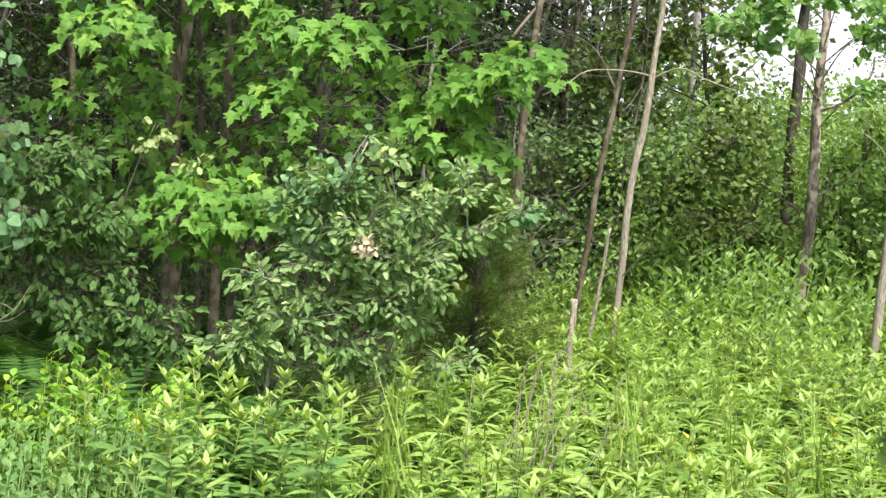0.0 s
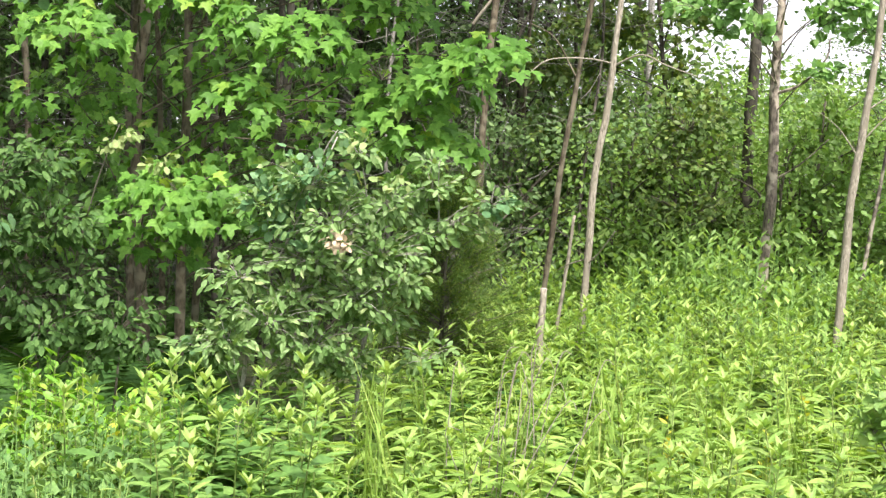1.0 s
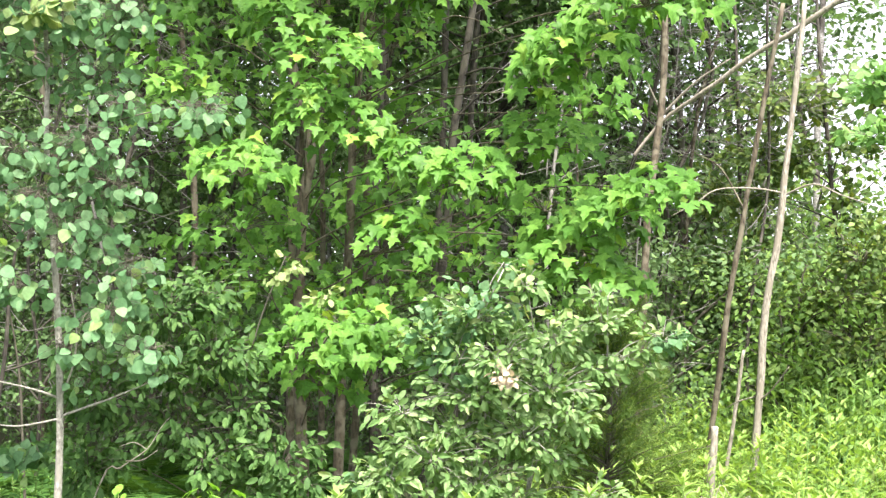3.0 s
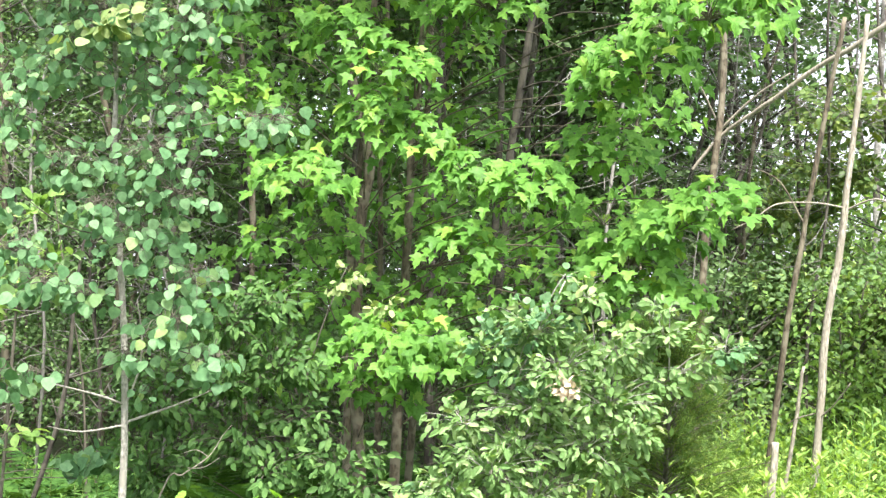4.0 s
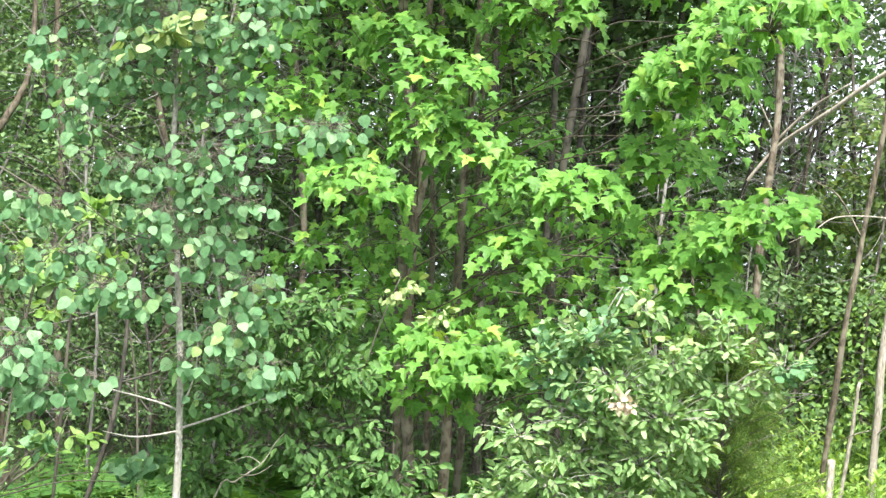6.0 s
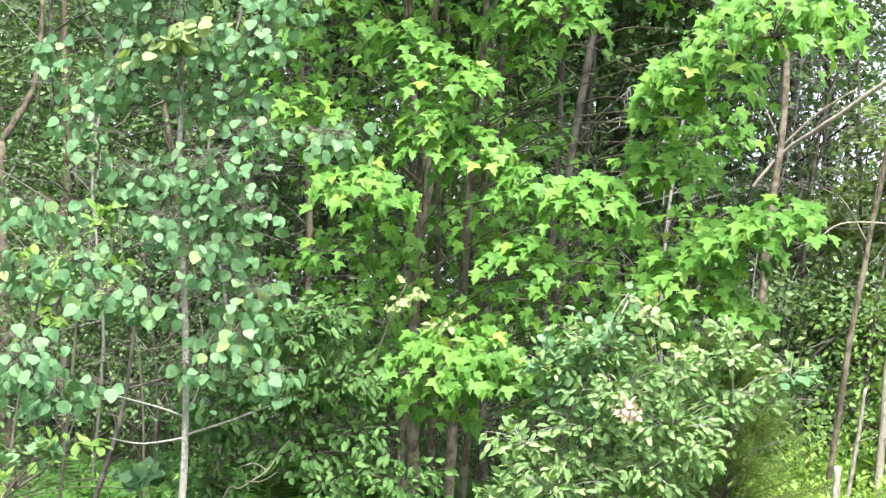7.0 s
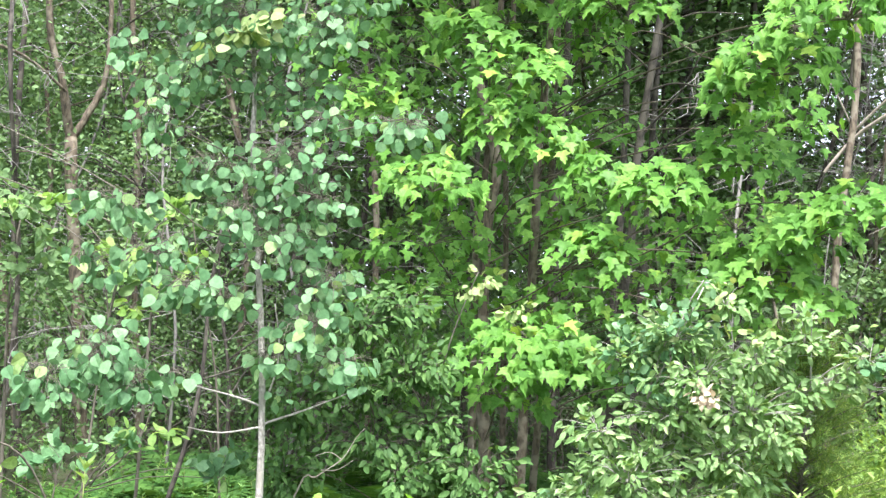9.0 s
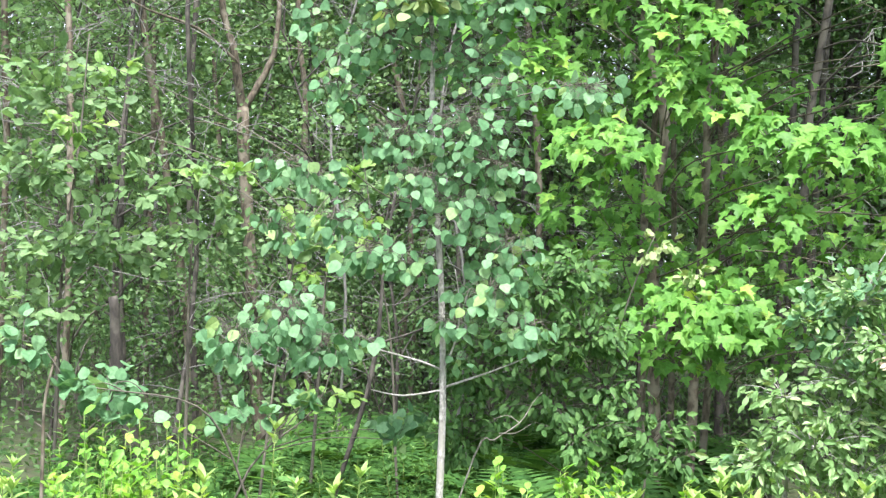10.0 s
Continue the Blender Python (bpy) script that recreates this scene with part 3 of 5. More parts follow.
bare_trunk("dark_tree", "grey trunk leaning in the deep wood", [(-6.21, 8.94, 1.75), (-6.32, 8.87, 2.49), (-6.48, 8.76, 3.40), (-6.58, 8.68, 4.22)], 0.04, 0.03, BARKMAPLE, (), 14)
bare_trunk("tree_stump", "old split grey stump under leaves", [(-5.21, 6.96, 0.62), (-5.26, 6.93, 0.91), (-5.30, 6.90, 1.33)], 0.055, 0.03, BARKDARK, (), 15, "stump")
bare_trunk("leaning_sapling", "leaning dark sapling stem with bare twigs", [(-3.20, 6.07, 0.48), (-3.09, 6.12, 0.93), (-3.05, 6.14, 1.26), (-3.04, 6.15, 1.62), (-3.00, 6.17, 2.01)], 0.016, 0.007, BARKDARK,
           [([(-3.10, 6.12, 0.87), (-3.03, 6.04, 0.97), (-3.07, 6.02, 1.11)], 0.006, 0.003), ([(-3.06, 6.14, 1.20), (-2.85, 6.12, 1.27), (-2.69, 6.08, 1.34)], 0.006, 0.003)], 16)
bare_trunk("leaning_sapling", "thin grey stick standing in the weeds", [(-4.09, 4.79, 0.56), (-4.10, 4.79, 0.90), (-4.07, 4.82, 1.13)], 0.010, 0.006, BARKMAPLE, (), 17)
bare_trunk("wooden_stake", "short weathered pale snag with a broken top", [(0.50, 7.10, 0.65), (0.51, 7.09, 0.81), (0.52, 7.09, 1.00)], 0.024, 0.019, BARKPALE, (), 18, "stake")

# ---------------------------------------------------------------- the maple clump
def maple_sprays(clusters, count, size, g, calm=0.22):
    """Tiers of maple leaves: each cluster (x, y, z, half width, half height) is a flat umbrella whose leaves overlap like
    shingles and hang over its rim. Twigs, places, turns and sizes of the leaves."""
    twigs, at, tip, nor, siz = [], [], [], [], []
    for cx, cy, cz, rw, rh in clusters:
        c = np.array((cx, cy, cz))
        rw, rh = rw * 1.12, rh * 1.2
        n = max(8, int(count * 4 * rw * rh / (size * size)))
        a, q = g.random(n) * 2 * np.pi, np.sqrt(g.random(n))
        out = np.stack([np.cos(a), np.sin(a), np.zeros(n)], 1)
        tier = np.where(g.random(n) < 0.55, 0.45, -0.35)
        z = rh * (tier + 0.45 - 1.0 * q ** 2.2 + 0.16 * g.standard_normal(n)) + 0.04
        q = q * np.where(tier > 0, 0.86, 1.0)
        p = c + out * (q * rw)[:, None] * (1, 0.85, 0) + np.stack([0 * z, 0 * z, z], 1)
        d = out * 0.55 + (0, -0.35, -0.45) + (0, 0, -0.4) * (q ** 2)[:, None] + calm * g.standard_normal((n, 3))
        at.append(p)
        tip.append(d)
        nor.append(np.array((0, -0.5, 0.85)) + out * 0.25 + calm * g.standard_normal((n, 3)))
        siz.append(size * g.uniform(0.7, 1.15, n))
        root = c - (0, 0, 0.2 * rh)
        twigs += [[root, (root + e) / 2 + (0, 0, 0.15 * rh), e] for e in p[::4]]
    return twigs, np.concatenate(at), turns(np.concatenate(tip), np.concatenate(nor)), np.concatenate(siz)


def build_maple():
    g = np.random.default_rng(21)
    tree = thing("maple_tree", "multi-stemmed maple with tiers of bright lobed leaves", "tree")
    stems = [
        [(-1.93, 7.82, 0.67), (-1.96, 7.81, 1.37), (-1.98, 7.81, 2.11), (-1.94, 7.82, 2.52), (-2.05, 7.79, 3.02), (-2.12, 7.77, 3.63), (-2.19, 7.75, 4.53)],
        [(-2.09, 8.19, 0.66), (-2.11, 8.18, 1.35), (-2.13, 8.18, 2.12), (-2.09, 8.19, 2.61), (-2.05, 8.20, 3.51), (-2.05, 8.20, 4.50)],
        [(-1.75, 8.06, 0.70), (-1.74, 8.07, 1.38), (-1.73, 8.07, 1.95), (-1.72, 8.07, 2.79), (-1.68, 8.08, 3.49), (-1.68, 8.08, 4.45)],
        [(-1.74, 8.47, 0.66), (-1.71, 8.48, 1.67), (-1.72, 8.48, 2.66), (-1.71, 8.48, 3.58), (-1.69, 8.48, 4.59)],
        [(-1.97, 8.53, 0.63), (-2.00, 8.52, 1.66), (-2.03, 8.51, 2.65), (-2.03, 8.51, 3.59), (-2.09, 8.50, 4.60)],
    ]
    radii = [0.043, 0.03, 0.036, 0.028, 0.025]
    for i, s in enumerate(stems):
        stem_part("trunk", to_ground(s), radii[i], radii[i] * 0.55, BARKMAPLE, tree, "", 10, 0.05, 30 + i)
    bright = [(-1.98, 6.56, 2.27, 0.28, 0.11), (-1.60, 6.76, 2.91, 0.27, 0.10), (-1.68, 6.75, 2.64, 0.18, 0.14), (-1.43, 6.80, 2.53, 0.21, 0.11),
              (-1.14, 6.75, 2.34, 0.18, 0.10), (-0.80, 6.70, 2.26, 0.26, 0.13), (-0.44, 6.93, 2.48, 0.30, 0.11), (-1.15, 6.75, 1.95, 0.22, 0.10),
              (0.17, 6.64, 2.21, 0.22, 0.10), (-0.27, 6.84, 1.94, 0.27, 0.13), (-0.05, 6.74, 2.09, 0.24, 0.10), (-0.14, 6.84, 1.77, 0.27, 0.08)]
    upper = [(0.09, 6.54, 3.17, 0.37, 0.14), (-0.25, 6.64, 2.91, 0.32, 0.13), (0.36, 6.53, 3.21, 0.17, 0.10), (-0.43, 6.83, 2.82, 0.18, 0.12),
             (-1.44, 6.70, 1.49, 0.33, 0.10), (-1.53, 6.58, 1.39, 0.29, 0.10), (-1.31, 6.83, 1.37, 0.21, 0.11), (-1.61, 6.86, 1.17, 0.25, 0.09),
             (-1.13, 7.16, 3.38, 0.32, 0.14), (-1.88, 6.80, 3.10, 0.25, 0.11)]
    inner = [(-2.61, 6.88, 2.85, 0.38, 0.16), (-2.45, 7.04, 2.62, 0.36, 0.16), (-2.69, 6.85, 3.13, 0.38, 0.16), (-2.19, 7.23, 2.02, 0.36, 0.15),
             (-1.45, 7.51, 3.29, 0.30, 0.17),
             (-2.37, 7.07, 3.35, 0.36, 0.16), (-0.88, 7.70, 1.84, 0.44, 0.15), (-1.39, 7.73, 1.68, 0.34, 0.15), (-0.46, 7.63, 2.20, 0.37, 0.13),
             (-1.47, 7.61, 2.22, 0.27, 0.14), (-2.04, 7.48, 1.74, 0.34, 0.14), (-0.11, 7.74, 2.79, 0.22, 0.12)]
    top = [(-1.97, 6.77, 3.63, 0.55, 0.18), (-1.24, 7.14, 3.70, 0.57, 0.19), (-0.29, 6.94, 3.61, 0.48, 0.18), (-2.70, 6.95, 3.72, 0.52, 0.20),
           (-1.63, 7.27, 4.24, 0.85, 0.29), (-0.65, 7.42, 4.27, 0.78, 0.29), (-2.49, 7.24, 4.38, 0.80, 0.30), (-1.23, 7.75, 5.04, 1.03, 0.34), (-2.14, 7.76, 5.15, 0.98, 0.35)]
    lo, hi = np.array((-2.92, 7.40, 1.04)), np.array((-0.05, 7.94, 3.75))
    for k in range(46):
        u, v = (k * 0.618034) % 1, (k + 0.5) / 46
        spot = (lo[0] + (hi[0] - lo[0]) * u, 7.8 + 0.8 * g.random(), lo[2] + (hi[2] - lo[2]) * v)
        if not (-1.3 < spot[0] < -0.3 and spot[2] > 2.4):
            inner.append((*spot, 0.30, 0.11))
    for c in bright + upper + inner + top:
        s = min((nearest_on(st, c[:3], 0.35) for st in stems), key=lambda q: np.linalg.norm(q - np.array(c[:3])))
        e = np.array(c[:3])
        bend = 0.07 * g.standard_normal((2, 3))
        stem_part("branch", [s, s * 0.65 + e * 0.35 + (0, 0, 0.10) + bend[0], s * 0.3 + e * 0.7 + (0, 0, 0.08) + bend[1], e], 0.006, 0.002, BARKMAPLE, tree, "", 5, 0.04)
    sets = [maple_sprays(bright + upper, 4.6, 0.088, g), maple_sprays(inner, 1.7, 0.085, g, 0.35), maple_sprays(top, 2.4, 0.09, g, 0.35)]
    part("fine_branching", twig_mesh(sets[0][0] + sets[1][0] + sets[2][0], TWIG, 0.003), tree, kind="stuff")
    foliage(tree, "crown", MAPLE_SHAPE, [MAPLE], *sets[0][1:], singles=300, g=g)
    foliage(tree, "inner_crown", MAPLE_SHAPE, [MAPLE], *sets[1][1:], g=g)
    foliage(tree, "top_crown", MAPLE_SHAPE, [MAPLE], *sets[2][1:], g=g)


build_maple()

# ---------------------------------------------------------------- leafy trees at the open side
def leafy_tree(name, label, stem, clusters, shape, size, mat, count, seed, bark, r0=0.03, face=(0, -0.6, 0.6), limbs=()):
    g = np.random.default_rng(seed)
    tree = thing(name, label, "tree")
    stem_part("trunk", to_ground(stem), r0, r0 * 0.4, bark, tree, "", 8, 0.05, seed)
    for pts, a, b in limbs:
        stem_part("branch", pts, a, b, bark, tree, "", 5, 0.04, seed)
    for c in clusters:
        e = np.array(c[:3])
        s = nearest_on(stem, e, 0.3)
        stem_part("branch", [s, s * 0.5 + e * 0.5 + (0, 0, 0.06), e], 0.007, 0.003, bark, tree, "", 5, 0.05)
    a = leafy(clusters, count, size, g, 0.9, 0.0, face, 0.3, 0.6, 0.01)
    part("fine_branching", twig_mesh(a[0], TWIG, 0.003), tree, kind="stuff")
    foliage(tree, "crown", shape, [mat], *a[1:], g=g)


leafy_tree("aspen_tree", "mottled aspen with bright round leaves against the sky", [(2.32, 9.67, 0.81), (2.35, 9.67, 1.73), (2.35, 9.67, 2.48), (2.36, 9.67, 3.11), (2.34, 9.67, 4.14)],
           [(1.63, 8.79, 2.84, 0.24, 0.14), (1.88, 8.74, 2.88, 0.24, 0.16), (1.98, 8.62, 2.63, 0.18, 0.11), (1.75, 8.77, 2.67, 0.20, 0.09), (2.48, 9.02, 2.79, 0.21, 0.17), (2.30, 8.86, 3.07, 0.36, 0.16), (1.75, 8.97, 3.21, 0.48, 0.20), (2.58, 9.00, 2.44, 0.12, 0.10), (2.72, 8.96, 2.91, 0.25, 0.17)],
           ASPEN_SHAPE, 0.068, CANOPY, 2.6, 301, BARKMOTTLE, 0.055,
           limbs=[([(2.36, 9.67, 2.29), (2.52, 9.53, 2.36), (2.64, 9.39, 2.54), (2.66, 9.39, 2.68)], 0.014, 0.005), ([(2.36, 9.67, 1.64), (2.52, 9.53, 1.76), (2.68, 9.38, 1.95)], 0.009, 0.004)])
leafy_tree("leafy_tree", "slender sapling with light leaves over the meadow", [(3.08, 9.64, 1.13), (3.18, 9.61, 1.90), (3.23, 9.60, 2.62), (3.25, 9.59, 3.38), (3.24, 9.59, 4.00)],
           [(3.13, 9.42, 2.83, 0.26, 0.15), (3.36, 9.35, 2.68, 0.22, 0.18), (2.90, 9.49, 2.77, 0.18, 0.11), (3.41, 9.33, 2.31, 0.20, 0.18), (3.10, 9.43, 2.44, 0.15, 0.11), (3.19, 9.40, 3.18, 0.48, 0.20), (2.81, 9.51, 3.11, 0.31, 0.15), (3.58, 9.27, 2.52, 0.26, 0.26)],
           OVAL_SHAPE, 0.065, CANOPY, 2.8, 306, BARKMOTTLE, 0.018)
leafy_tree("leafy_tree", "slim tree with airy green crown at the wood's edge", [(1.86, 10.78, 1.03), (1.77, 10.79, 1.83), (1.65, 10.81, 2.67), (1.55, 10.82, 3.60), (1.49, 10.83, 4.39)],
           [(1.44, 10.83, 2.92, 0.39, 0.19), (1.78, 10.78, 2.60, 0.22, 0.19), (1.07, 10.87, 2.92, 0.39, 0.22), (1.76, 10.78, 3.02, 0.29, 0.14), (1.38, 10.83, 3.39, 0.68, 0.29), (1.11, 11.06, 2.22, 0.25, 0.25), (1.93, 10.76, 2.32, 0.29, 0.14), (0.76, 11.09, 2.60, 0.34, 0.30),
            (1.14, 11.06, 2.60, 0.20, 0.20), (0.87, 11.08, 2.07, 0.30, 0.25), (2.20, 10.71, 3.35, 0.43, 0.24)],
           OVAL_SHAPE, 0.07, OLIVELEAF, 3.0, 302, BARKDARK, 0.03)
leafy_tree("young_tree", "young tree with fine yellowish green foliage", [(1.85, 10.27, 0.93), (1.85, 10.27, 1.38), (1.84, 10.27, 1.83), (1.84, 10.27, 2.10)],
           [(1.78, 10.18, 2.09, 0.27, 0.18), (1.63, 10.20, 1.77, 0.32, 0.18), (1.97, 10.15, 1.79, 0.27, 0.18), (1.77, 10.08, 1.43, 0.41, 0.18), (1.57, 10.11, 1.24, 0.27, 0.18), (2.03, 10.04, 1.35, 0.27, 0.18), (1.45, 10.43, 1.58, 0.28, 0.21), (1.36, 10.64, 1.95, 0.28, 0.19), (2.03, 10.34, 2.16, 0.23, 0.14)],
           OVAL_SHAPE, 0.055, OLIVELEAF, 3.4, 303, TWIG, 0.02)
leafy_tree("young_tree", "light green bushy young tree in the open", [(2.87, 10.35, 0.92), (2.87, 10.35, 1.37), (2.87, 10.35, 1.83), (2.90, 10.34, 2.28)],
           [(2.78, 10.37, 1.96, 0.21, 0.24), (3.01, 10.42, 2.20, 0.24, 0.22), (2.82, 10.26, 1.56, 0.23, 0.21), (3.06, 10.20, 1.74, 0.28, 0.21), (2.85, 10.15, 1.16, 0.33, 0.19), (3.17, 10.06, 1.35, 0.28, 0.21), (3.35, 10.32, 1.93, 0.29, 0.24), (3.42, 9.98, 1.23, 0.28, 0.23)],
           OVAL_SHAPE, 0.055, MEADOWLEAF, 3.4, 304, TWIG, 0.02)
leafy_tree("young_tree", "rounded pale green tree farther off in the open", [(4.94, 18.28, 0.84), (4.90, 18.30, 1.80), (4.86, 18.31, 2.59), (4.84, 18.31, 3.07)],
           [(4.84, 18.31, 3.07, 0.33, 0.25), (4.71, 18.34, 2.67, 0.38, 0.25), (5.08, 18.25, 2.68, 0.38, 0.25), (5.32, 18.18, 2.29, 0.50, 0.33), (4.58, 18.38, 2.19, 0.42, 0.29), (5.66, 18.08, 2.61, 0.50, 0.42), (4.96, 18.28, 2.12, 0.42, 0.33), (4.13, 18.48, 2.10, 0.50, 0.25)],
           OVAL_SHAPE, 0.09, MEADOWLEAF, 4.0, 305, TWIG, 0.03)

# ---------------------------------------------------------------- the aspen sapling
def hanging_leaves(clusters, count, size, g):
    """Round leaves that hang singly on thin stalks, well apart, with their faces to the open side: stalks, places, turns and sizes."""
    twigs, at, tip, nor, siz = [], [], [], [], []
    for cx, cy, cz, rw, rh in clusters:
        c = np.array((cx, cy, cz))
        n = max(5, int(count * 4 * rw * rh / (size * size)))
        p = c + unit(g.standard_normal((n, 3))) * (g.random((n, 1)) ** 0.6) * (1.3 * rw, 1.2 * rw, 1.3 * rh)
        d = np.array((0, -0.15, -0.75)) + (p - c) / rw * (0.35, 0.2, 0.1) + (0.45, 0.3, 0.3) * g.standard_normal((n, 3))
        at.append(p)
        tip.append(d)
        nor.append(np.array((0.05, -0.75, 0.55)) + 0.58 * g.standard_normal((n, 3)))
        siz.append(size * g.uniform(0.6, 1.15, n))
        stalk = p - unit(d) * 0.03 + (0, 0, 0.015)
        for k in range(0, n, 3):
            hub = c + (stalk[k] - c) * 0.55
            twigs.append([c, (c + hub) / 2 + (0, 0, 0.01), hub])
            twigs += [[hub, (hub + stalk[j]) / 2 + (0, 0, 0.008), p[j]] for j in range(k, min(k + 3, n))]
    return twigs, np.concatenate(at), turns(np.concatenate(tip), np.concatenate(nor)), np.concatenate(siz)


def build_aspen():
    g = np.random.default_rng(41)
    tree = thing("aspen_sapling", "slender aspen sapling with round grey-green leaves", "tree")
    stem = [(-2.17, 4.90, 0.83), (-2.18, 4.90, 1.23), (-2.21, 4.88, 1.73), (-2.25, 4.86, 2.12), (-2.27, 4.86, 2.49), (-2.29, 4.85, 2.74), (-2.33, 4.83, 3.16), (-2.36, 4.81, 3.57)]
    stem_part("trunk", to_ground(stem), 0.0165, 0.0055, BARKASPEN, tree, "", 10, 0.04, 41)
    arms = [[(-2.18, 4.90, 1.20), (-2.25, 4.81, 1.24), (-2.41, 4.68, 1.29), (-2.62, 4.45, 1.37)],
            [(-2.17, 4.90, 1.13), (-2.00, 4.97, 1.20), (-1.83, 5.03, 1.28)],
            [(-2.17, 4.90, 1.12), (-2.32, 4.83, 1.09), (-2.44, 4.77, 1.11)],
            [(-2.17, 4.90, 1.21), (-2.11, 4.87, 1.35), (-2.09, 4.83, 1.49), (-2.11, 4.82, 1.62)],
            [(-2.20, 4.89, 1.60), (-2.30, 4.73, 1.68), (-2.43, 4.56, 1.73)],
            [(-2.27, 4.86, 2.49), (-2.09, 4.83, 2.60), (-1.89, 4.91, 2.78)],
            [(-2.25, 4.87, 2.19), (-1.97, 4.88, 2.31), (-1.62, 4.89, 2.38), (-1.51, 4.93, 2.33)],
            [(-2.25, 4.86, 2.19), (-2.39, 4.69, 2.25), (-2.52, 4.51, 2.33)],
            [(-2.23, 4.87, 1.91), (-2.01, 4.86, 2.01), (-1.89, 4.91, 2.07)],
            [(-2.22, 4.88, 1.78), (-1.99, 4.87, 1.70), (-1.83, 4.93, 1.71)],
            [(-2.20, 4.89, 1.51), (-1.96, 4.88, 1.43), (-1.85, 4.92, 1.41)],
            [(-2.23, 4.88, 1.87), (-2.37, 4.70, 1.90), (-2.48, 4.53, 2.01)]]
    for i, a in enumerate(arms):
        stem_part("branch", a, 0.0055 if i < 4 else 0.0035, 0.0018, BARKASPEN if i < 4 else TWIG, tree, "", 6, 0.05, i)
    low = [(-2.64, 4.44, 1.39, 0.16, 0.13), (-2.53, 4.50, 1.29, 0.13, 0.09), (-2.82, 4.33, 1.30, 0.13, 0.11), (-2.44, 4.61, 1.30, 0.07, 0.05), (-2.07, 4.89, 1.25, 0.06, 0.03),
           (-2.38, 4.58, 1.67, 0.15, 0.07), (-2.27, 4.75, 1.62, 0.09, 0.06), (-1.96, 4.82, 1.52, 0.16, 0.09), (-1.85, 4.92, 1.39, 0.13, 0.08), (-2.13, 4.81, 1.39, 0.09, 0.04)]
    high = [(-2.24, 4.76, 2.72, 0.21, 0.13), (-1.96, 4.83, 2.72, 0.15, 0.14), (-2.52, 4.51, 2.30, 0.10, 0.08), (-1.62, 4.89, 2.34, 0.17, 0.07), (-1.95, 4.88, 2.35, 0.16, 0.07),
            (-2.09, 4.83, 2.19, 0.21, 0.10), (-2.01, 4.86, 2.04, 0.19, 0.11), (-2.39, 4.75, 2.15, 0.17, 0.09), (-2.09, 4.83, 1.85, 0.18, 0.11), (-1.93, 4.89, 1.70, 0.14, 0.11),
            (-2.25, 4.75, 1.97, 0.16, 0.09), (-2.26, 4.75, 2.99, 0.27, 0.14), (-2.28, 4.74, 3.31, 0.25, 0.16), (-2.43, 4.78, 2.56, 0.19, 0.10), (-2.12, 4.92, 2.48, 0.16, 0.09), (-2.42, 4.76, 2.78, 0.17, 0.12), (-2.52, 4.70, 2.98, 0.15, 0.12), (-1.86, 4.90, 2.92, 0.16, 0.10)]
    left = [(-2.66, 4.55, 1.98, 0.14, 0.07), (-2.53, 4.61, 1.79, 0.14, 0.07), (-2.75, 4.49, 1.75, 0.11, 0.07), (-2.71, 4.63, 2.62, 0.07, 0.09), (-2.57, 4.71, 2.48, 0.12, 0.07), (-2.78, 4.47, 2.01, 0.07, 0.05)]
    a = hanging_leaves(high + left, 3.1, 0.05, g)
    lower = hanging_leaves(low, 3.9, 0.054, g)
    part("fine_branching", twig_mesh(a[0] + lower[0], TWIG, 0.0016), tree, kind="stuff")
    foliage(tree, "crown", ASPEN_SHAPE, [ASPEN], *a[1:], singles=150, g=g)
    foliage(tree, "low_crown", ASPEN_SHAPE, [ASPEN], *lower[1:], singles=150, g=g)
    # Pale leaves put the skylight on the upper crown into the colour.
    b = leafy([(-2.24, 4.60, 2.70, 0.14, 0.07), (-2.33, 4.55, 2.59, 0.05, 0.04)], 2.2, 0.055, g, 0.9, 0.0, (0, -0.9, 0.5), 0.5, 0.5)
    foliage(tree, "pale_foliage", ASPEN_SHAPE, [PALETIPLIT], *b[1:], g=g)


build_aspen()

# ---------------------------------------------------------------- shrubs in front
def build_shrub(name, label, stems, clusters, shape, size, mats, count, seed, singles=0, face=(0, -0.5, 0.7), accents=(), r0=0.014, hang=0.2, bark=None):
    g = np.random.default_rng(seed)
    bush = thing(name, label, "shrub")
    for i, s in enumerate(stems):
        stem_part("stem", to_ground(s), r0, r0 * 0.22, bark or TWIG, bush, "", 7, 0.06, seed + i)
    for c in clusters:
        e = np.array(c[:3])
        s = min((nearest_on(st, e, 0.3) for st in stems), key=lambda q: np.linalg.norm(q - e))
        stem_part("branch", [s, s * 0.5 + e * 0.5 + (0, 0, 0.04), e], 0.004, 0.0018, bark or TWIG, bush, "", 5, 0.05)
    a = leafy(clusters, count, size, g, 0.9, 0.0, face, hang, 0.6, 0.01)
    part("fine_branching", twig_mesh(a[0], bark or TWIG, 0.002), bush, kind="stuff")
    foliage(bush, "crown", shape, mats, *a[1:], singles=singles, g=g)
    for acc_name, acc, acc_shape, acc_size, mat, n in accents:
        b = leafy(acc, n, acc_size, g, 0.8, 0.0, face, hang, 0.7, 0.01)
        foliage(bush, acc_name, acc_shape, [mat], *b[1:], g=g)
    return bush


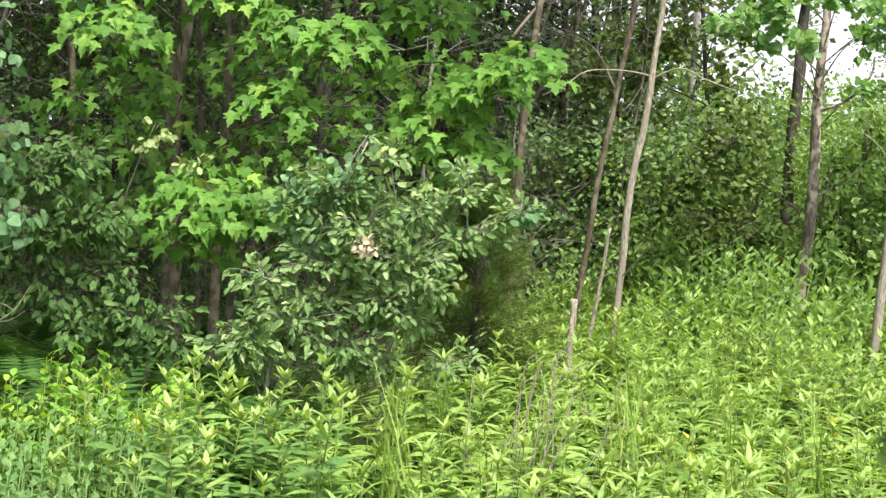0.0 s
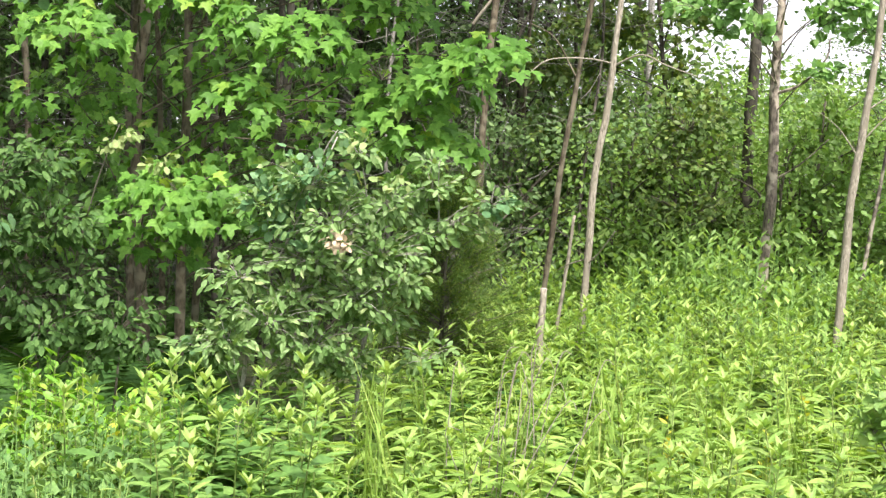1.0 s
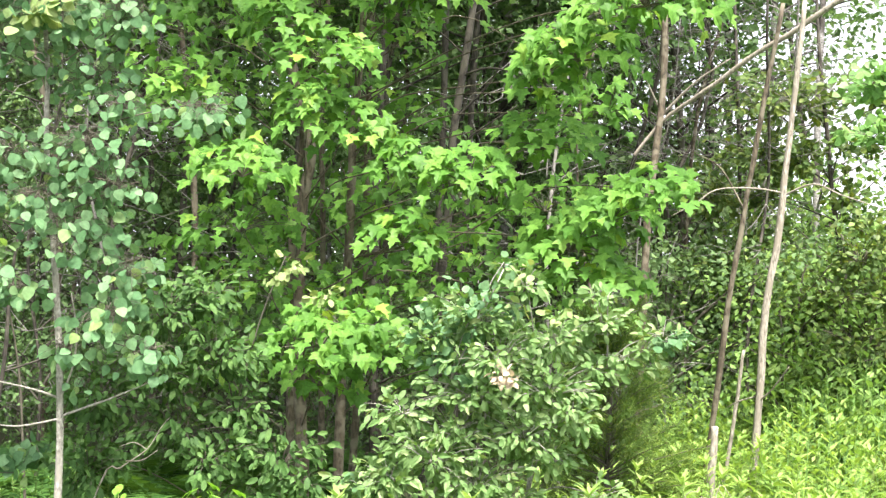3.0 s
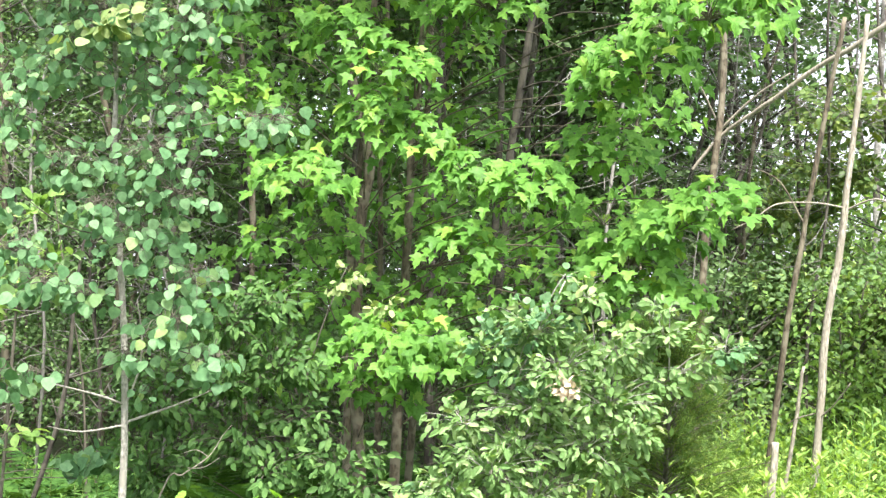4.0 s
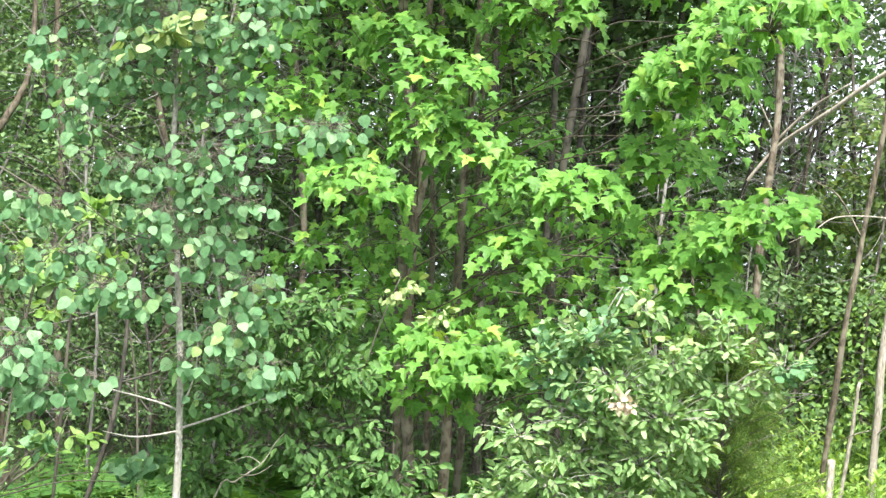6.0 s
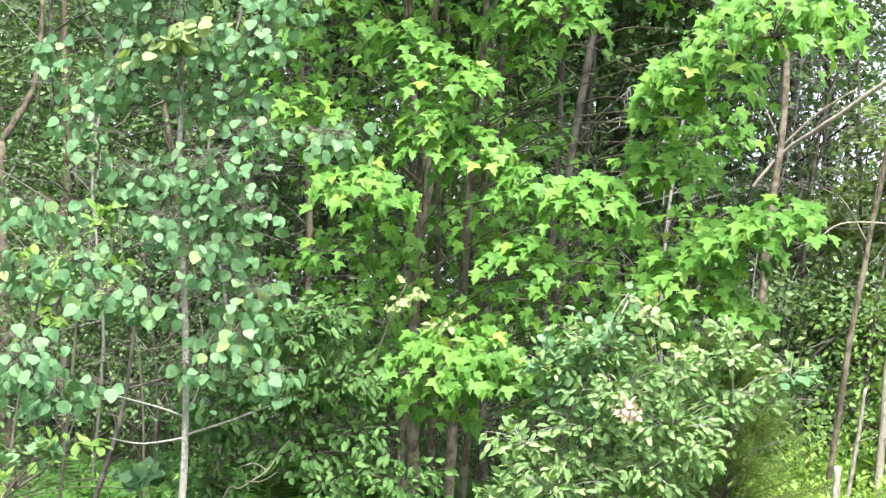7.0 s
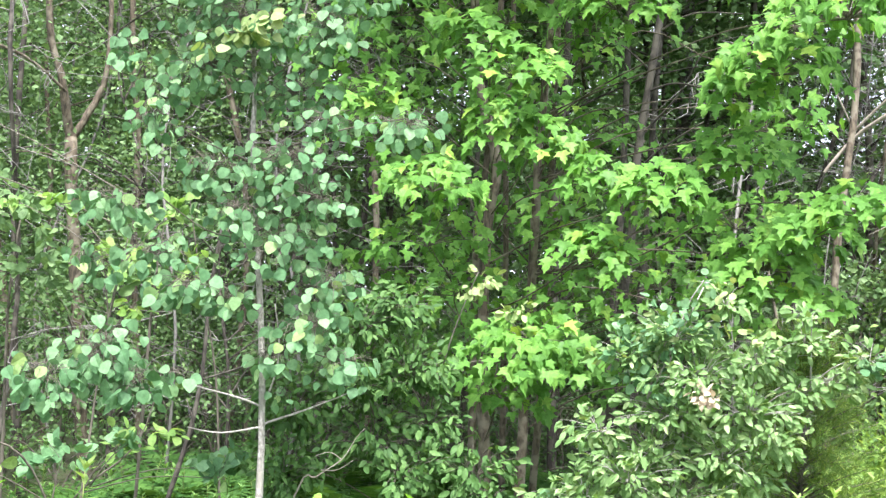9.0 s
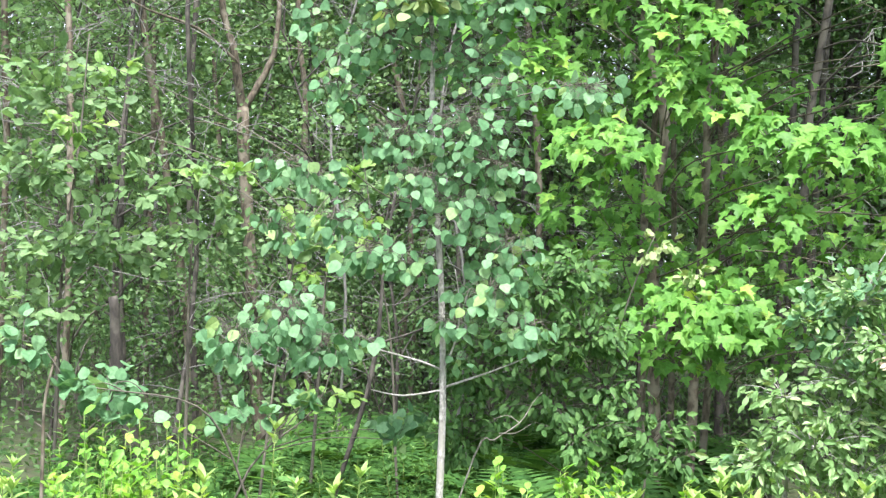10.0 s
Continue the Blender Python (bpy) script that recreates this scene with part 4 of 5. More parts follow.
shrub_low = [(-0.87, 5.09, 0.96, 0.20, 0.12), (-0.95, 5.07, 0.91, 0.12, 0.09), (-0.71, 5.12, 1.04, 0.21, 0.12), (-0.54, 5.25, 0.94, 0.19, 0.12), (-0.27, 5.38, 1.04, 0.17, 0.11), (-0.43, 5.37, 0.83, 0.22, 0.10),
             (-0.07, 5.50, 0.84, 0.15, 0.07), (-0.64, 5.34, 0.80, 0.17, 0.10), (-0.17, 5.29, 1.20, 0.14, 0.09), (-0.83, 5.10, 1.22, 0.16, 0.08)]
shrub_top = [(-0.75, 5.22, 1.50, 0.12, 0.09), (-0.57, 5.25, 1.60, 0.18, 0.11), (-0.47, 5.26, 1.44, 0.24, 0.12), (-0.25, 5.38, 1.52, 0.22, 0.11), (-0.06, 5.40, 1.58, 0.14, 0.08), (0.19, 5.50, 1.53, 0.10, 0.07),
             (0.05, 5.50, 1.44, 0.15, 0.07), (-0.55, 5.25, 1.29, 0.26, 0.12), (-0.27, 5.28, 1.31, 0.21, 0.11), (-0.64, 5.24, 1.15, 0.24, 0.12), (-0.36, 5.27, 1.14, 0.21, 0.11), (-0.37, 5.27, 1.73, 0.08, 0.07),
             (-0.46, 5.26, 1.80, 0.04, 0.03), (-0.09, 5.39, 1.39, 0.12, 0.07), (-0.04, 5.40, 1.68, 0.10, 0.03)]
build_shrub("willow_shrub", "round-leaved grey-green shrub with several stems",
            [[(-0.85, 5.30, 0.62), (-0.83, 5.30, 0.81), (-0.79, 5.26, 1.06), (-0.65, 5.23, 1.34), (-0.46, 5.26, 1.77)],
             [(-0.83, 5.30, 0.62), (-0.74, 5.32, 0.82), (-0.55, 5.30, 1.12), (-0.25, 5.38, 1.52)],
             [(-0.36, 5.57, 0.81), (-0.34, 5.58, 0.99), (-0.24, 5.48, 1.23), (0.14, 5.50, 1.49)]],
            shrub_low + shrub_top, ELLIPSE_SHAPE, 0.047, [WILLOW], 4.6, 51, 300, hang=0.45, r0=0.012,
            bark=BARKASPEN, accents=[("dead_leaf_tuft", [(-0.41, 5.06, 1.36, 0.03, 0.045)], ELLIPSE_SHAPE, 0.045, DEADLEAF, 11),
                                     ("round_foliage", [shrub_top[k] for k in (0, 1, 5, 12)] + [(-0.95, 5.07, 0.93, 0.09, 0.06), (-0.64, 5.18, 1.40, 0.14, 0.09)], ROUND_SHAPE, 0.042, ASPEN, 2.2),
                                     ("pale_foliage", [(-0.35, 5.17, 1.63, 0.06, 0.04), (-0.34, 5.17, 1.77, 0.04, 0.03), (-0.19, 5.24, 1.60, 0.09, 0.04)], OVAL_SHAPE, 0.042, PALETIPLIT, 1.5)])
build_shrub("dark_leaved_shrub", "dark green shrub with pale growing tips",
            [[(-1.80, 5.77, 0.68), (-1.74, 5.79, 1.06), (-1.61, 5.73, 1.52), (-1.51, 5.76, 1.81)], [(-1.87, 5.75, 0.68), (-1.96, 5.71, 1.10), (-2.00, 5.59, 1.49)], [(-1.53, 5.86, 0.69), (-1.51, 5.86, 0.91), (-1.41, 5.78, 1.03)]],
            [(-2.01, 5.59, 1.57, 0.24, 0.16), (-1.85, 5.65, 1.66, 0.21, 0.11), (-2.00, 5.59, 1.32, 0.27, 0.16), (-1.79, 5.67, 1.38, 0.24, 0.16), (-1.94, 5.61, 1.06, 0.27, 0.13), (-1.69, 5.70, 1.15, 0.19, 0.13),
             (-1.79, 5.56, 0.92, 0.26, 0.11), (-1.48, 5.66, 0.93, 0.21, 0.12), (-1.38, 5.69, 0.83, 0.16, 0.08), (-1.65, 5.71, 0.76, 0.21, 0.08), (-2.26, 5.48, 1.25, 0.24, 0.24), (-2.29, 5.47, 0.90, 0.24, 0.19)],
            ELLIPSE_SHAPE, 0.053, [DARKSHRUB], 4.4, 61, 150, hang=0.8, r0=0.008,
            accents=[("pale_growth", [(-1.48, 5.66, 1.77, 0.08, 0.08), (-1.33, 5.70, 1.64, 0.07, 0.05)], OVAL_SHAPE, 0.045, PALETIPLIT, 3.2)])
build_shrub("leafy_sapling", "young hanging-leaved sapling by the weeds",
            [[(-3.47, 5.47, 0.59), (-3.59, 5.28, 0.90), (-3.86, 4.97, 0.98), (-4.02, 4.85, 1.00)], [(-3.47, 5.59, 0.57), (-3.19, 5.74, 0.89), (-3.10, 5.79, 1.24)]],
            [(-3.86, 4.97, 1.01, 0.25, 0.10), (-3.98, 4.88, 0.98, 0.16, 0.10), (-3.79, 5.02, 0.85, 0.14, 0.08), (-3.14, 5.65, 0.93, 0.17, 0.07), (-2.70, 5.64, 0.83, 0.11, 0.07), (-3.43, 5.49, 0.84, 0.22, 0.06), (-2.62, 5.46, 0.81, 0.11, 0.11), (-4.18, 4.72, 1.23, 0.11, 0.10)],
            ASPEN_SHAPE, 0.07, [ASPEN], 2.2, 71, 60, r0=0.008)
build_shrub("leafy_understory", "tall leafy understory shrub with broad leaves",
            [[(-4.93, 5.92, 0.79), (-4.93, 5.92, 1.50), (-4.82, 5.87, 2.23), (-4.80, 5.89, 2.84)], [(-4.45, 6.51, 0.79), (-4.46, 6.50, 1.63), (-4.42, 6.53, 2.13)], [(-3.69, 6.72, 0.83), (-3.67, 6.73, 1.66), (-3.63, 6.75, 2.07)]],
            [(-4.84, 5.74, 1.69, 0.39, 0.20), (-4.66, 6.00, 1.70, 0.33, 0.20), (-5.01, 5.73, 2.12, 0.40, 0.20), (-4.60, 6.16, 2.04, 0.33, 0.13), (-4.23, 6.17, 2.11, 0.20, 0.11), (-4.25, 6.40, 1.80, 0.33, 0.17),
             (-3.57, 6.11, 1.84, 0.22, 0.12), (-3.26, 6.04, 1.78, 0.24, 0.12), (-4.99, 5.87, 2.55, 0.40, 0.20), (-4.90, 5.56, 1.31, 0.26, 0.19), (-3.47, 6.16, 2.03, 0.18, 0.06), (-3.14, 6.32, 2.04, 0.18, 0.09)],
            OVAL_SHAPE, 0.078, [FORESTLIGHT], 2.4, 81, 100, (0, -0.6, 0.7))
build_shrub("alder_sapling", "thin sapling with sparse yellowish green leaves",
            [[(-3.45, 5.71, 0.64), (-3.42, 5.73, 1.10), (-3.32, 5.67, 1.62), (-3.24, 5.72, 2.08)], [(-2.98, 6.28, 0.62), (-3.03, 6.26, 1.22), (-3.10, 6.12, 1.82), (-3.17, 6.09, 2.24)]],
            [(-3.13, 5.88, 2.03, 0.16, 0.07), (-3.08, 6.02, 1.83, 0.13, 0.07), (-3.27, 5.70, 1.81, 0.19, 0.08), (-3.37, 5.64, 1.79, 0.11, 0.07), (-3.80, 5.50, 2.06, 0.12, 0.06), (-3.63, 5.61, 2.07, 0.14, 0.06), (-3.16, 5.87, 1.69, 0.17, 0.07), (-3.22, 5.73, 1.57, 0.14, 0.07), (-3.12, 5.78, 0.98, 0.14, 0.06), (-3.26, 5.70, 0.89, 0.14, 0.06), (-4.39, 5.57, 2.59, 0.12, 0.09), (-4.52, 5.48, 2.31, 0.18, 0.09)],
            OVAL_SHAPE, 0.07, [MEADOWLEAF], 1.9, 88, 60, (0, -0.5, 0.8), r0=0.009, hang=0.1)

# ---------------------------------------------------------------- dead wood in front
def dead_branch(name, label, lines, r0, bark, category):
    bush = thing(name, label, category)
    for i, pts in enumerate(lines):
        stem_part("branch", pts, r0 if i == 0 else r0 * 0.6, r0 * 0.25, bark, bush, "", 5, 0.05, i)


dead_branch("dead_branch", "bare pale dead branch arching out of the weeds",
            [to_ground([(-2.18, 5.33, 0.79), (-2.10, 5.36, 0.87), (-2.00, 5.40, 0.95), (-1.95, 5.42, 1.04), (-1.91, 5.43, 1.09)]),
             [(-2.00, 5.40, 0.95), (-2.05, 5.38, 0.98), (-2.11, 5.36, 0.96)], [(-2.08, 5.37, 0.90), (-2.00, 5.35, 0.91), (-1.92, 5.32, 0.96)]], 0.0048, BARKPALE, "branch")


def dry_stalks():
    g = np.random.default_rng(77)
    x, y = 0.16, 4.50
    clump = thing("dry_stalks", "clump of bent dry grey-brown weed stalks", "stalks")
    for k in range(16):
        a = np.array((x + 0.05 * g.standard_normal(), y + 0.06 * g.standard_normal(), -0.03))
        b = a + (0.12 + 0.10 * g.standard_normal(), 0.08 * g.standard_normal(), g.uniform(0.75, 1.05))
        stem_part("stalk", [a, (a + b) / 2 + (0.05 * g.standard_normal(), 0, 0.03), b, b + (0.05, 0, 0.06 * g.standard_normal())], 0.0028, 0.0012, BARKPALE, clump, "", 4, 0.02, k)


dry_stalks()

# ---------------------------------------------------------------- a young pine
def build_pine():
    g = np.random.default_rng(91)
    tree = thing("pine_sapling", "bushy young pine with soft yellowish needles", "tree")
    x, y = -0.04, 7.30
    stem_part("trunk", [(x, y, -0.05), (x, y, 0.7), (x, y, 1.5)], 0.025, 0.006, BARKDARK, tree)
    chunks, arms = [], []
    for i in range(150):
        z = 0.2 + 1.25 * g.random()
        a = g.random() * 2 * np.pi
        reach = (0.66 * (1.62 - z) / 1.4 + 0.08) * g.uniform(0.6, 1.1)
        b = np.array((x + reach * np.cos(a), y + reach * np.sin(a), z + 0.12 + 0.12 * g.random()))
        s = np.array((x, y, z))
        arms.append([s, (s + b) / 2 + (0, 0, 0.02), b])
        n = 240
        u = 0.25 + 0.75 * g.random(n)
        at = s + (b - s) * u[:, None] + 0.012 * g.standard_normal((n, 3))
        tips = unit(b - s) + 0.8 * g.standard_normal((n, 3))
        v, f = scatter(NEEDLE_SHAPE, at, turns(tips, g.standard_normal((n, 3))), 0.075 * g.uniform(0.6, 1.1, n))
        chunks.append((v, f, 0))
    part("branching", twig_mesh(arms, TWIG, 0.005), tree, kind="stuff")
    part("needles", big_mesh("needles", chunks, [NEEDLE]), tree)


build_pine()

# ---------------------------------------------------------------- weeds, ferns and grass
def weed_model(seed, height, leaf, shape=LANCE_SHAPE, n=34, up=0.35):
    """One goldenrod-like plant: a leafy upright stalk with a bright tuft of young leaves."""
    g = np.random.default_rng(seed)
    top = np.array((0.06 * g.standard_normal(), 0.06 * g.standard_normal(), height))
    v, f = tube([(0, 0, -0.03), tuple(top * 0.5 + (0.01, 0, 0)), tuple(top)], 0.004, 0.002, 4, 0, seed, 3)
    chunks = [(v, f, 0)]
    u = np.linspace(0.2, 0.99, n)
    a = np.arange(n) * 2.4 + g.random(n) * 0.7
    rise = 0.05 + up * g.random(n) + 0.9 * u ** 6
    tips = np.stack([np.cos(a), np.sin(a), rise], 1)
    nor = np.stack([-np.cos(a) * rise, -np.sin(a) * rise, np.ones(n)], 1) + 0.25 * g.standard_normal((n, 3))
    size = leaf * (0.7 + 0.45 * np.sin(np.pi * u)) * (1 - 0.4 * u ** 4) * g.uniform(0.75, 1.2, n)
    at = top * u[:, None]
    r = turns(tips, nor)
    old = u < 0.9
    chunks.append((*scatter(shape, at[old], r[old], size[old]), 1))
    chunks.append((*scatter(shape, at[~old], r[~old], size[~old] * 0.9), 2))
    m = 6
    b = np.arange(m) * 2.4
    tuft = np.stack([np.cos(b) * 0.45, np.sin(b) * 0.45, np.full(m, 1.0)], 1)
    chunks.append((*scatter(shape, np.repeat(top[None], m, 0), turns(tuft, np.stack([-np.cos(b), -np.sin(b), np.full(m, 0.6)], 1)), leaf * g.uniform(0.3, 0.55, m)), 2))
    return chunks


def grass_model(seed, height):
    """A tuft of long arching blades."""
    g = np.random.default_rng(seed)
    n = 16
    a = g.random(n) * 2 * np.pi
    tips = np.stack([np.cos(a) * 0.45, np.sin(a) * 0.45, np.ones(n)], 1)
    nor = np.stack([np.cos(a), np.sin(a), np.full(n, 0.2)], 1)
    at = g.standard_normal((n, 3)) * (0.03, 0.03, 0)
    return [(*scatter(BLADE_SHAPE, at, turns(tips, nor), height * g.uniform(0.6, 1.15, n)), 0)]


def fern_model(seed, reach):
    """A rosette of arching fronds, each with paired leaflets."""
    g = np.random.default_rng(seed)
    chunks = []
    for k in range(7):
        a = k * 0.9 + g.random() * 0.5
        u = np.linspace(0.12, 1, 17)
        out = np.array((np.cos(a), np.sin(a), 0))
        line = out * (reach * 0.8 * u ** 1.3)[:, None] + np.array((0, 0, 1)) * (reach * (0.95 * u - 0.42 * u ** 2.4))[:, None]
        way = unit(np.gradient(line, axis=0))
        side = np.array((-np.sin(a), np.cos(a), 0))
        halves = []
        for sgn in (1, -1):
            tips = sgn * side + 0.35 * way
            nor = np.cross(way, side) * 1.0 + 0.1 * g.standard_normal((17, 3))
            halves.append(scatter(LEAFLET_SHAPE, line, turns(tips, nor), reach * 0.24 * np.sin(np.pi * (0.12 + 0.86 * u)) ** 0.8 + 0.01))
        chunks.append((np.concatenate([h[0] for h in halves]), np.concatenate([halves[0][1], halves[1][1] + len(halves[0][0])]), 0))
    return chunks


def mound_model(seed, width, height, leaf, count, shape):
    """A low bushy plant: leaves along many short stems that fan up from the ground."""
    g = np.random.default_rng(seed)
    chunks = []
    n = count // 14
    for i in range(n):
        a, q = g.random() * 2 * np.pi, g.random() ** 0.5
        top = np.array((np.cos(a) * q * width / 2, np.sin(a) * q * width / 2, height * (1 - 0.45 * q * q) * g.uniform(0.75, 1.1)))
        foot = np.array((top[0] * 0.35, top[1] * 0.35, -0.03))
        chunks.append((*tube([foot, (foot + top) / 2, top], 0.003, 0.0015, 3, 0, i, 1), 0))
        u = np.linspace(0.35, 1, 14)
        b = np.arange(14) * 2.4
        tips = np.stack([np.cos(b), np.sin(b), 0.1 + u ** 3], 1)
        nor = np.stack([-0.3 * np.cos(b), -0.3 * np.sin(b), np.ones(14)], 1) + 0.3 * g.standard_normal((14, 3))
        chunks.append((*scatter(shape, foot + (top - foot) * u[:, None], turns(tips, nor), leaf * g.uniform(0.6, 1.15, 14)), 1))
    return chunks


LEAFLET_LEAN = (np.array([(0, 0, 0), (0.21, 0.42, 0.05), (0, 1, -0.15), (-0.21, 0.42, 0.05)]), [(0, 1, 2), (0, 2, 3)])
LEAFLET_SHAPE = (np.array([(0, 0, 0), (0.13, 0.25, 0.02), (0, 1, -0.08), (-0.13, 0.25, 0.02)]), [(0, 1, 2), (0, 2, 3)])
weed_kinds = [weed_model(100 + i, h, l) for i, (h, l) in enumerate([(0.78, 0.13), (0.70, 0.12), (0.86, 0.135), (0.62, 0.12), (0.74, 0.14), (0.80, 0.125)])]
long_kinds = [weed_model(110 + i, h, l, LONG_SHAPE, 20, 0.9) for i, (h, l) in enumerate([(0.74, 0.20), (0.66, 0.18), (0.80, 0.21), (0.60, 0.19)])]
grass_kinds = [grass_model(120 + i, h) for i, h in enumerate([0.75, 0.85, 0.65])]
fern_kinds = [fern_model(130 + i, r) for i, r in enumerate([0.6, 0.75, 0.5])]
light_mounds = [mound_model(140, 0.9, 0.8, 0.058, 1300, LEAFLET_LEAN), mound_model(141, 0.8, 0.7, 0.052, 1300, LEAFLET_LEAN), mound_model(142, 0.7, 0.85, 0.062, 1100, LEAFLET_LEAN)]
blue_mounds = [mound_model(150, 0.8, 0.62, 0.03, 2600, PLAIN_SHAPE), mound_model(151, 0.7, 0.55, 0.028, 2400, PLAIN_SHAPE)]
yellow_mounds = [mound_model(160, 0.26, 0.6, 0.055, 60, ROUND_SHAPE)]


def weed_depth(bearing):
    """How far the weeds reach back at a bearing."""
    return 5.3 if bearing > 9 else (5.3 + (9 - bearing) * 0.3 if bearing > -1 else 9.4)


def plant_model(name, chunks, mats, names, blade, label, category, group):
    """A plant to copy: its stem, and its leaves one by one (blade: corners of each, or 0 for one leafy mass)."""
    plant = thing(name, label, category, group)
    for slot in sorted({c[2] for c in chunks}):
        own = [c for c in chunks if c[2] == slot]
        pieces = []
        if blade and names[slot] != "stem":
            for v, f, t in own:
                per = len(f) * blade // len(v)
                pieces += [(v[q * blade:(q + 1) * blade], np.asarray(f)[q * per:(q + 1) * per] - q * blade, 0) for q in range(len(v) // blade)]
            for piece in pieces:
                part(names[slot], big_mesh(names[slot], [piece], [mats[slot]]), plant)
        else:
            part(names[slot], big_mesh(names[slot], [(v, f, 0) for v, f, t in own], [mats[slot]]), plant, kind="" if names[slot] == "stem" and blade else "stuff")
    return plant


def sow(model_set, mats, name, label, category, group, spots, seed, low, high, singles=(0, 0), tilt=7, names=("stem", "foliage", "foliage"), blade=0):
    """Plants of one kind at their spots; a stretch of them as things of their own, the rest as one stand."""
    g = np.random.default_rng(seed)
    models = [None] * len(model_set)
    chunks = []
    for i, (x, y) in enumerate(spots):
        turn, size = pose(x, y, 0, g.uniform(-tilt, tilt), g.uniform(-tilt, tilt), g.uniform(0, 360)), g.uniform(low, high)
        k = int(g.integers(len(model_set)))
        if singles[0] <= i < singles[1]:
            if models[k] is None:
                models[k] = ob = plant_model(name, model_set[k], mats, names, blade, label, category, group)
                ob.matrix_basis = turn @ Matrix.Scale(size, 4)
            else:
                ob = copy_thing(models[k], turn)
                ob.scale = (size, size, size)
        else:
            m = np.array(turn @ Matrix.Scale(size, 4))
            chunks += [(v @ m[:3, :3].T + m[:3, 3], f, t) for v, f, t in model_set[k]]
    if chunks:
        tagged(new(name + "_stand", big_mesh(name + "_stand", chunks, mats)), "dense stand of " + label, category, kind="stuff")


def spots_in(count, left, right, near, far, seed):
    g = np.random.default_rng(seed)
    out = []
    for i in range(count):
        bearing, away = g.uniform(right, left), math.sqrt(g.uniform(near * near, far * far))
        out.append((away, bearing))
    out.sort()
    return out


field = [(a, b) for a, b in spots_in(3000, 46, -27, 3.4, 9.6, 5) if a < weed_depth(b) and (b < 9 or noise.noise((b * 0.35, a * 1.3, 3.0)) > (-0.25 if b < 22 else 0.05))]
left_field = [polar(b, a) for a, b in field if b > 6 and not (17 < b < 27 and a < 5.0)]
right_field = [polar(b, a) for a, b in field if b <= 6]
sow(weed_kinds, [STEM, WEEDGREEN, WEEDTOP], "weed_plant", "leafy green weed with a pale top tuft", "weed", "tall weeds in front of the wood", left_field, 6, 0.66, 1.1, (110, 150), names=("stem", "leaf", "leaf"), blade=len(LANCE_SHAPE[0]))
sow(weed_kinds, [STEM, WEED, WEEDTOP], "weed_plant", "leafy bright green weed with a pale top tuft", "weed", "tall weeds in front of the wood", right_field[::3], 7, 0.66, 1.06)
sow(long_kinds, [STEM, WEED, WEEDTOP], "long_leaved_weed", "bright green weed with long arching leaves", "weed", "long-leaved weeds in front of the wood", right_field[1::3], 14, 0.7, 1.12, (20, 85), 10, ("stem", "leaf", "leaf"), len(LONG_SHAPE[0]))
# Some of the same weeds in dark fern green, as painted shade.
sow(long_kinds + weed_kinds, [STEM, FERNSHADE, WEED], "shaded_weed", "green weed with leaves coloured darker as if shaded", "weed", "darker weeds among the others", right_field[2::3][::2], 15, 0.6, 0.9, tilt=10)
sow(grass_kinds, [GRASS], "grass_tuft", "tuft of long arching light green grass", "grass", "grass tufts among the weeds", [polar(b, a) for a, b in spots_in(26, 5, -18, 4.2, 6.6, 8)], 8, 0.7, 1.0, (0, 26), names=("blade",), blade=len(BLADE_SHAPE[0]))
bush_spots = [polar(b, a) for a, b in spots_in(48, -3, -27, 6.6, 10.6, 9) if a > 7.6 or b < -5]
sow(light_mounds, [WEEDGREEN, WEED], "low_bush", "low light green bush among the weeds", "bush", "low bushes among the weeds", bush_spots[::2], 9, 0.9, 1.35, (0, 60), 4)
sow(light_mounds, [WEEDGREEN, MEADOWLEAF], "low_bush", "tall yellowish green bush before the wood", "bush", "bushes before the wood", [polar(b, a) for a, b in spots_in(22, -7, -19, 9.0, 11.2, 39)], 20, 1.3, 1.75, (0, 30), 4)
sow(light_mounds, [WEEDGREEN, OLIVELEAF], "low_bush", "low olive green bush among the weeds", "bush", "low bushes among the weeds", bush_spots[1::2], 19, 0.8, 1.2, (0, 60), 4)
sow(blue_mounds, [WEEDGREEN, SMALLBLUE], "small_leaved_bush", "low bush with small round blue-green leaves", "bush", "small-leaved bushes by the weeds", [(-1.32, 3.92), (-1.08, 3.80), (-1.48, 3.86), (-1.38, 4.33), (-1.73, 4.07), (-1.20, 3.43), (-1.03, 3.39), (-1.17, 4.19), (-1.35, 3.48)], 10, 1.15, 1.4, (0, 9), 4)
sow([mound_model(170, 0.5, 0.88, 0.05, 900, OVAL_SHAPE), mound_model(171, 0.44, 0.8, 0.047, 800, OVAL_SHAPE)], [STEM, BRIGHTOVAL], "bright_leaved_bush", "slim bush with bright green oval leaves", "bush", "bright-leaved bushes by the weeds",
    [(-1.12, 4.62), (-1.0, 4.75), (-1.54, 4.80), (-1.35, 4.86), (-1.69, 4.85), (-1.21, 5.01), (-1.37, 4.65), (-1.85, 4.79), (-3.35, 4.23), (-3.19, 4.47), (-1.68, 5.06)], 18, 0.92, 1.12, (0, 11), 5)
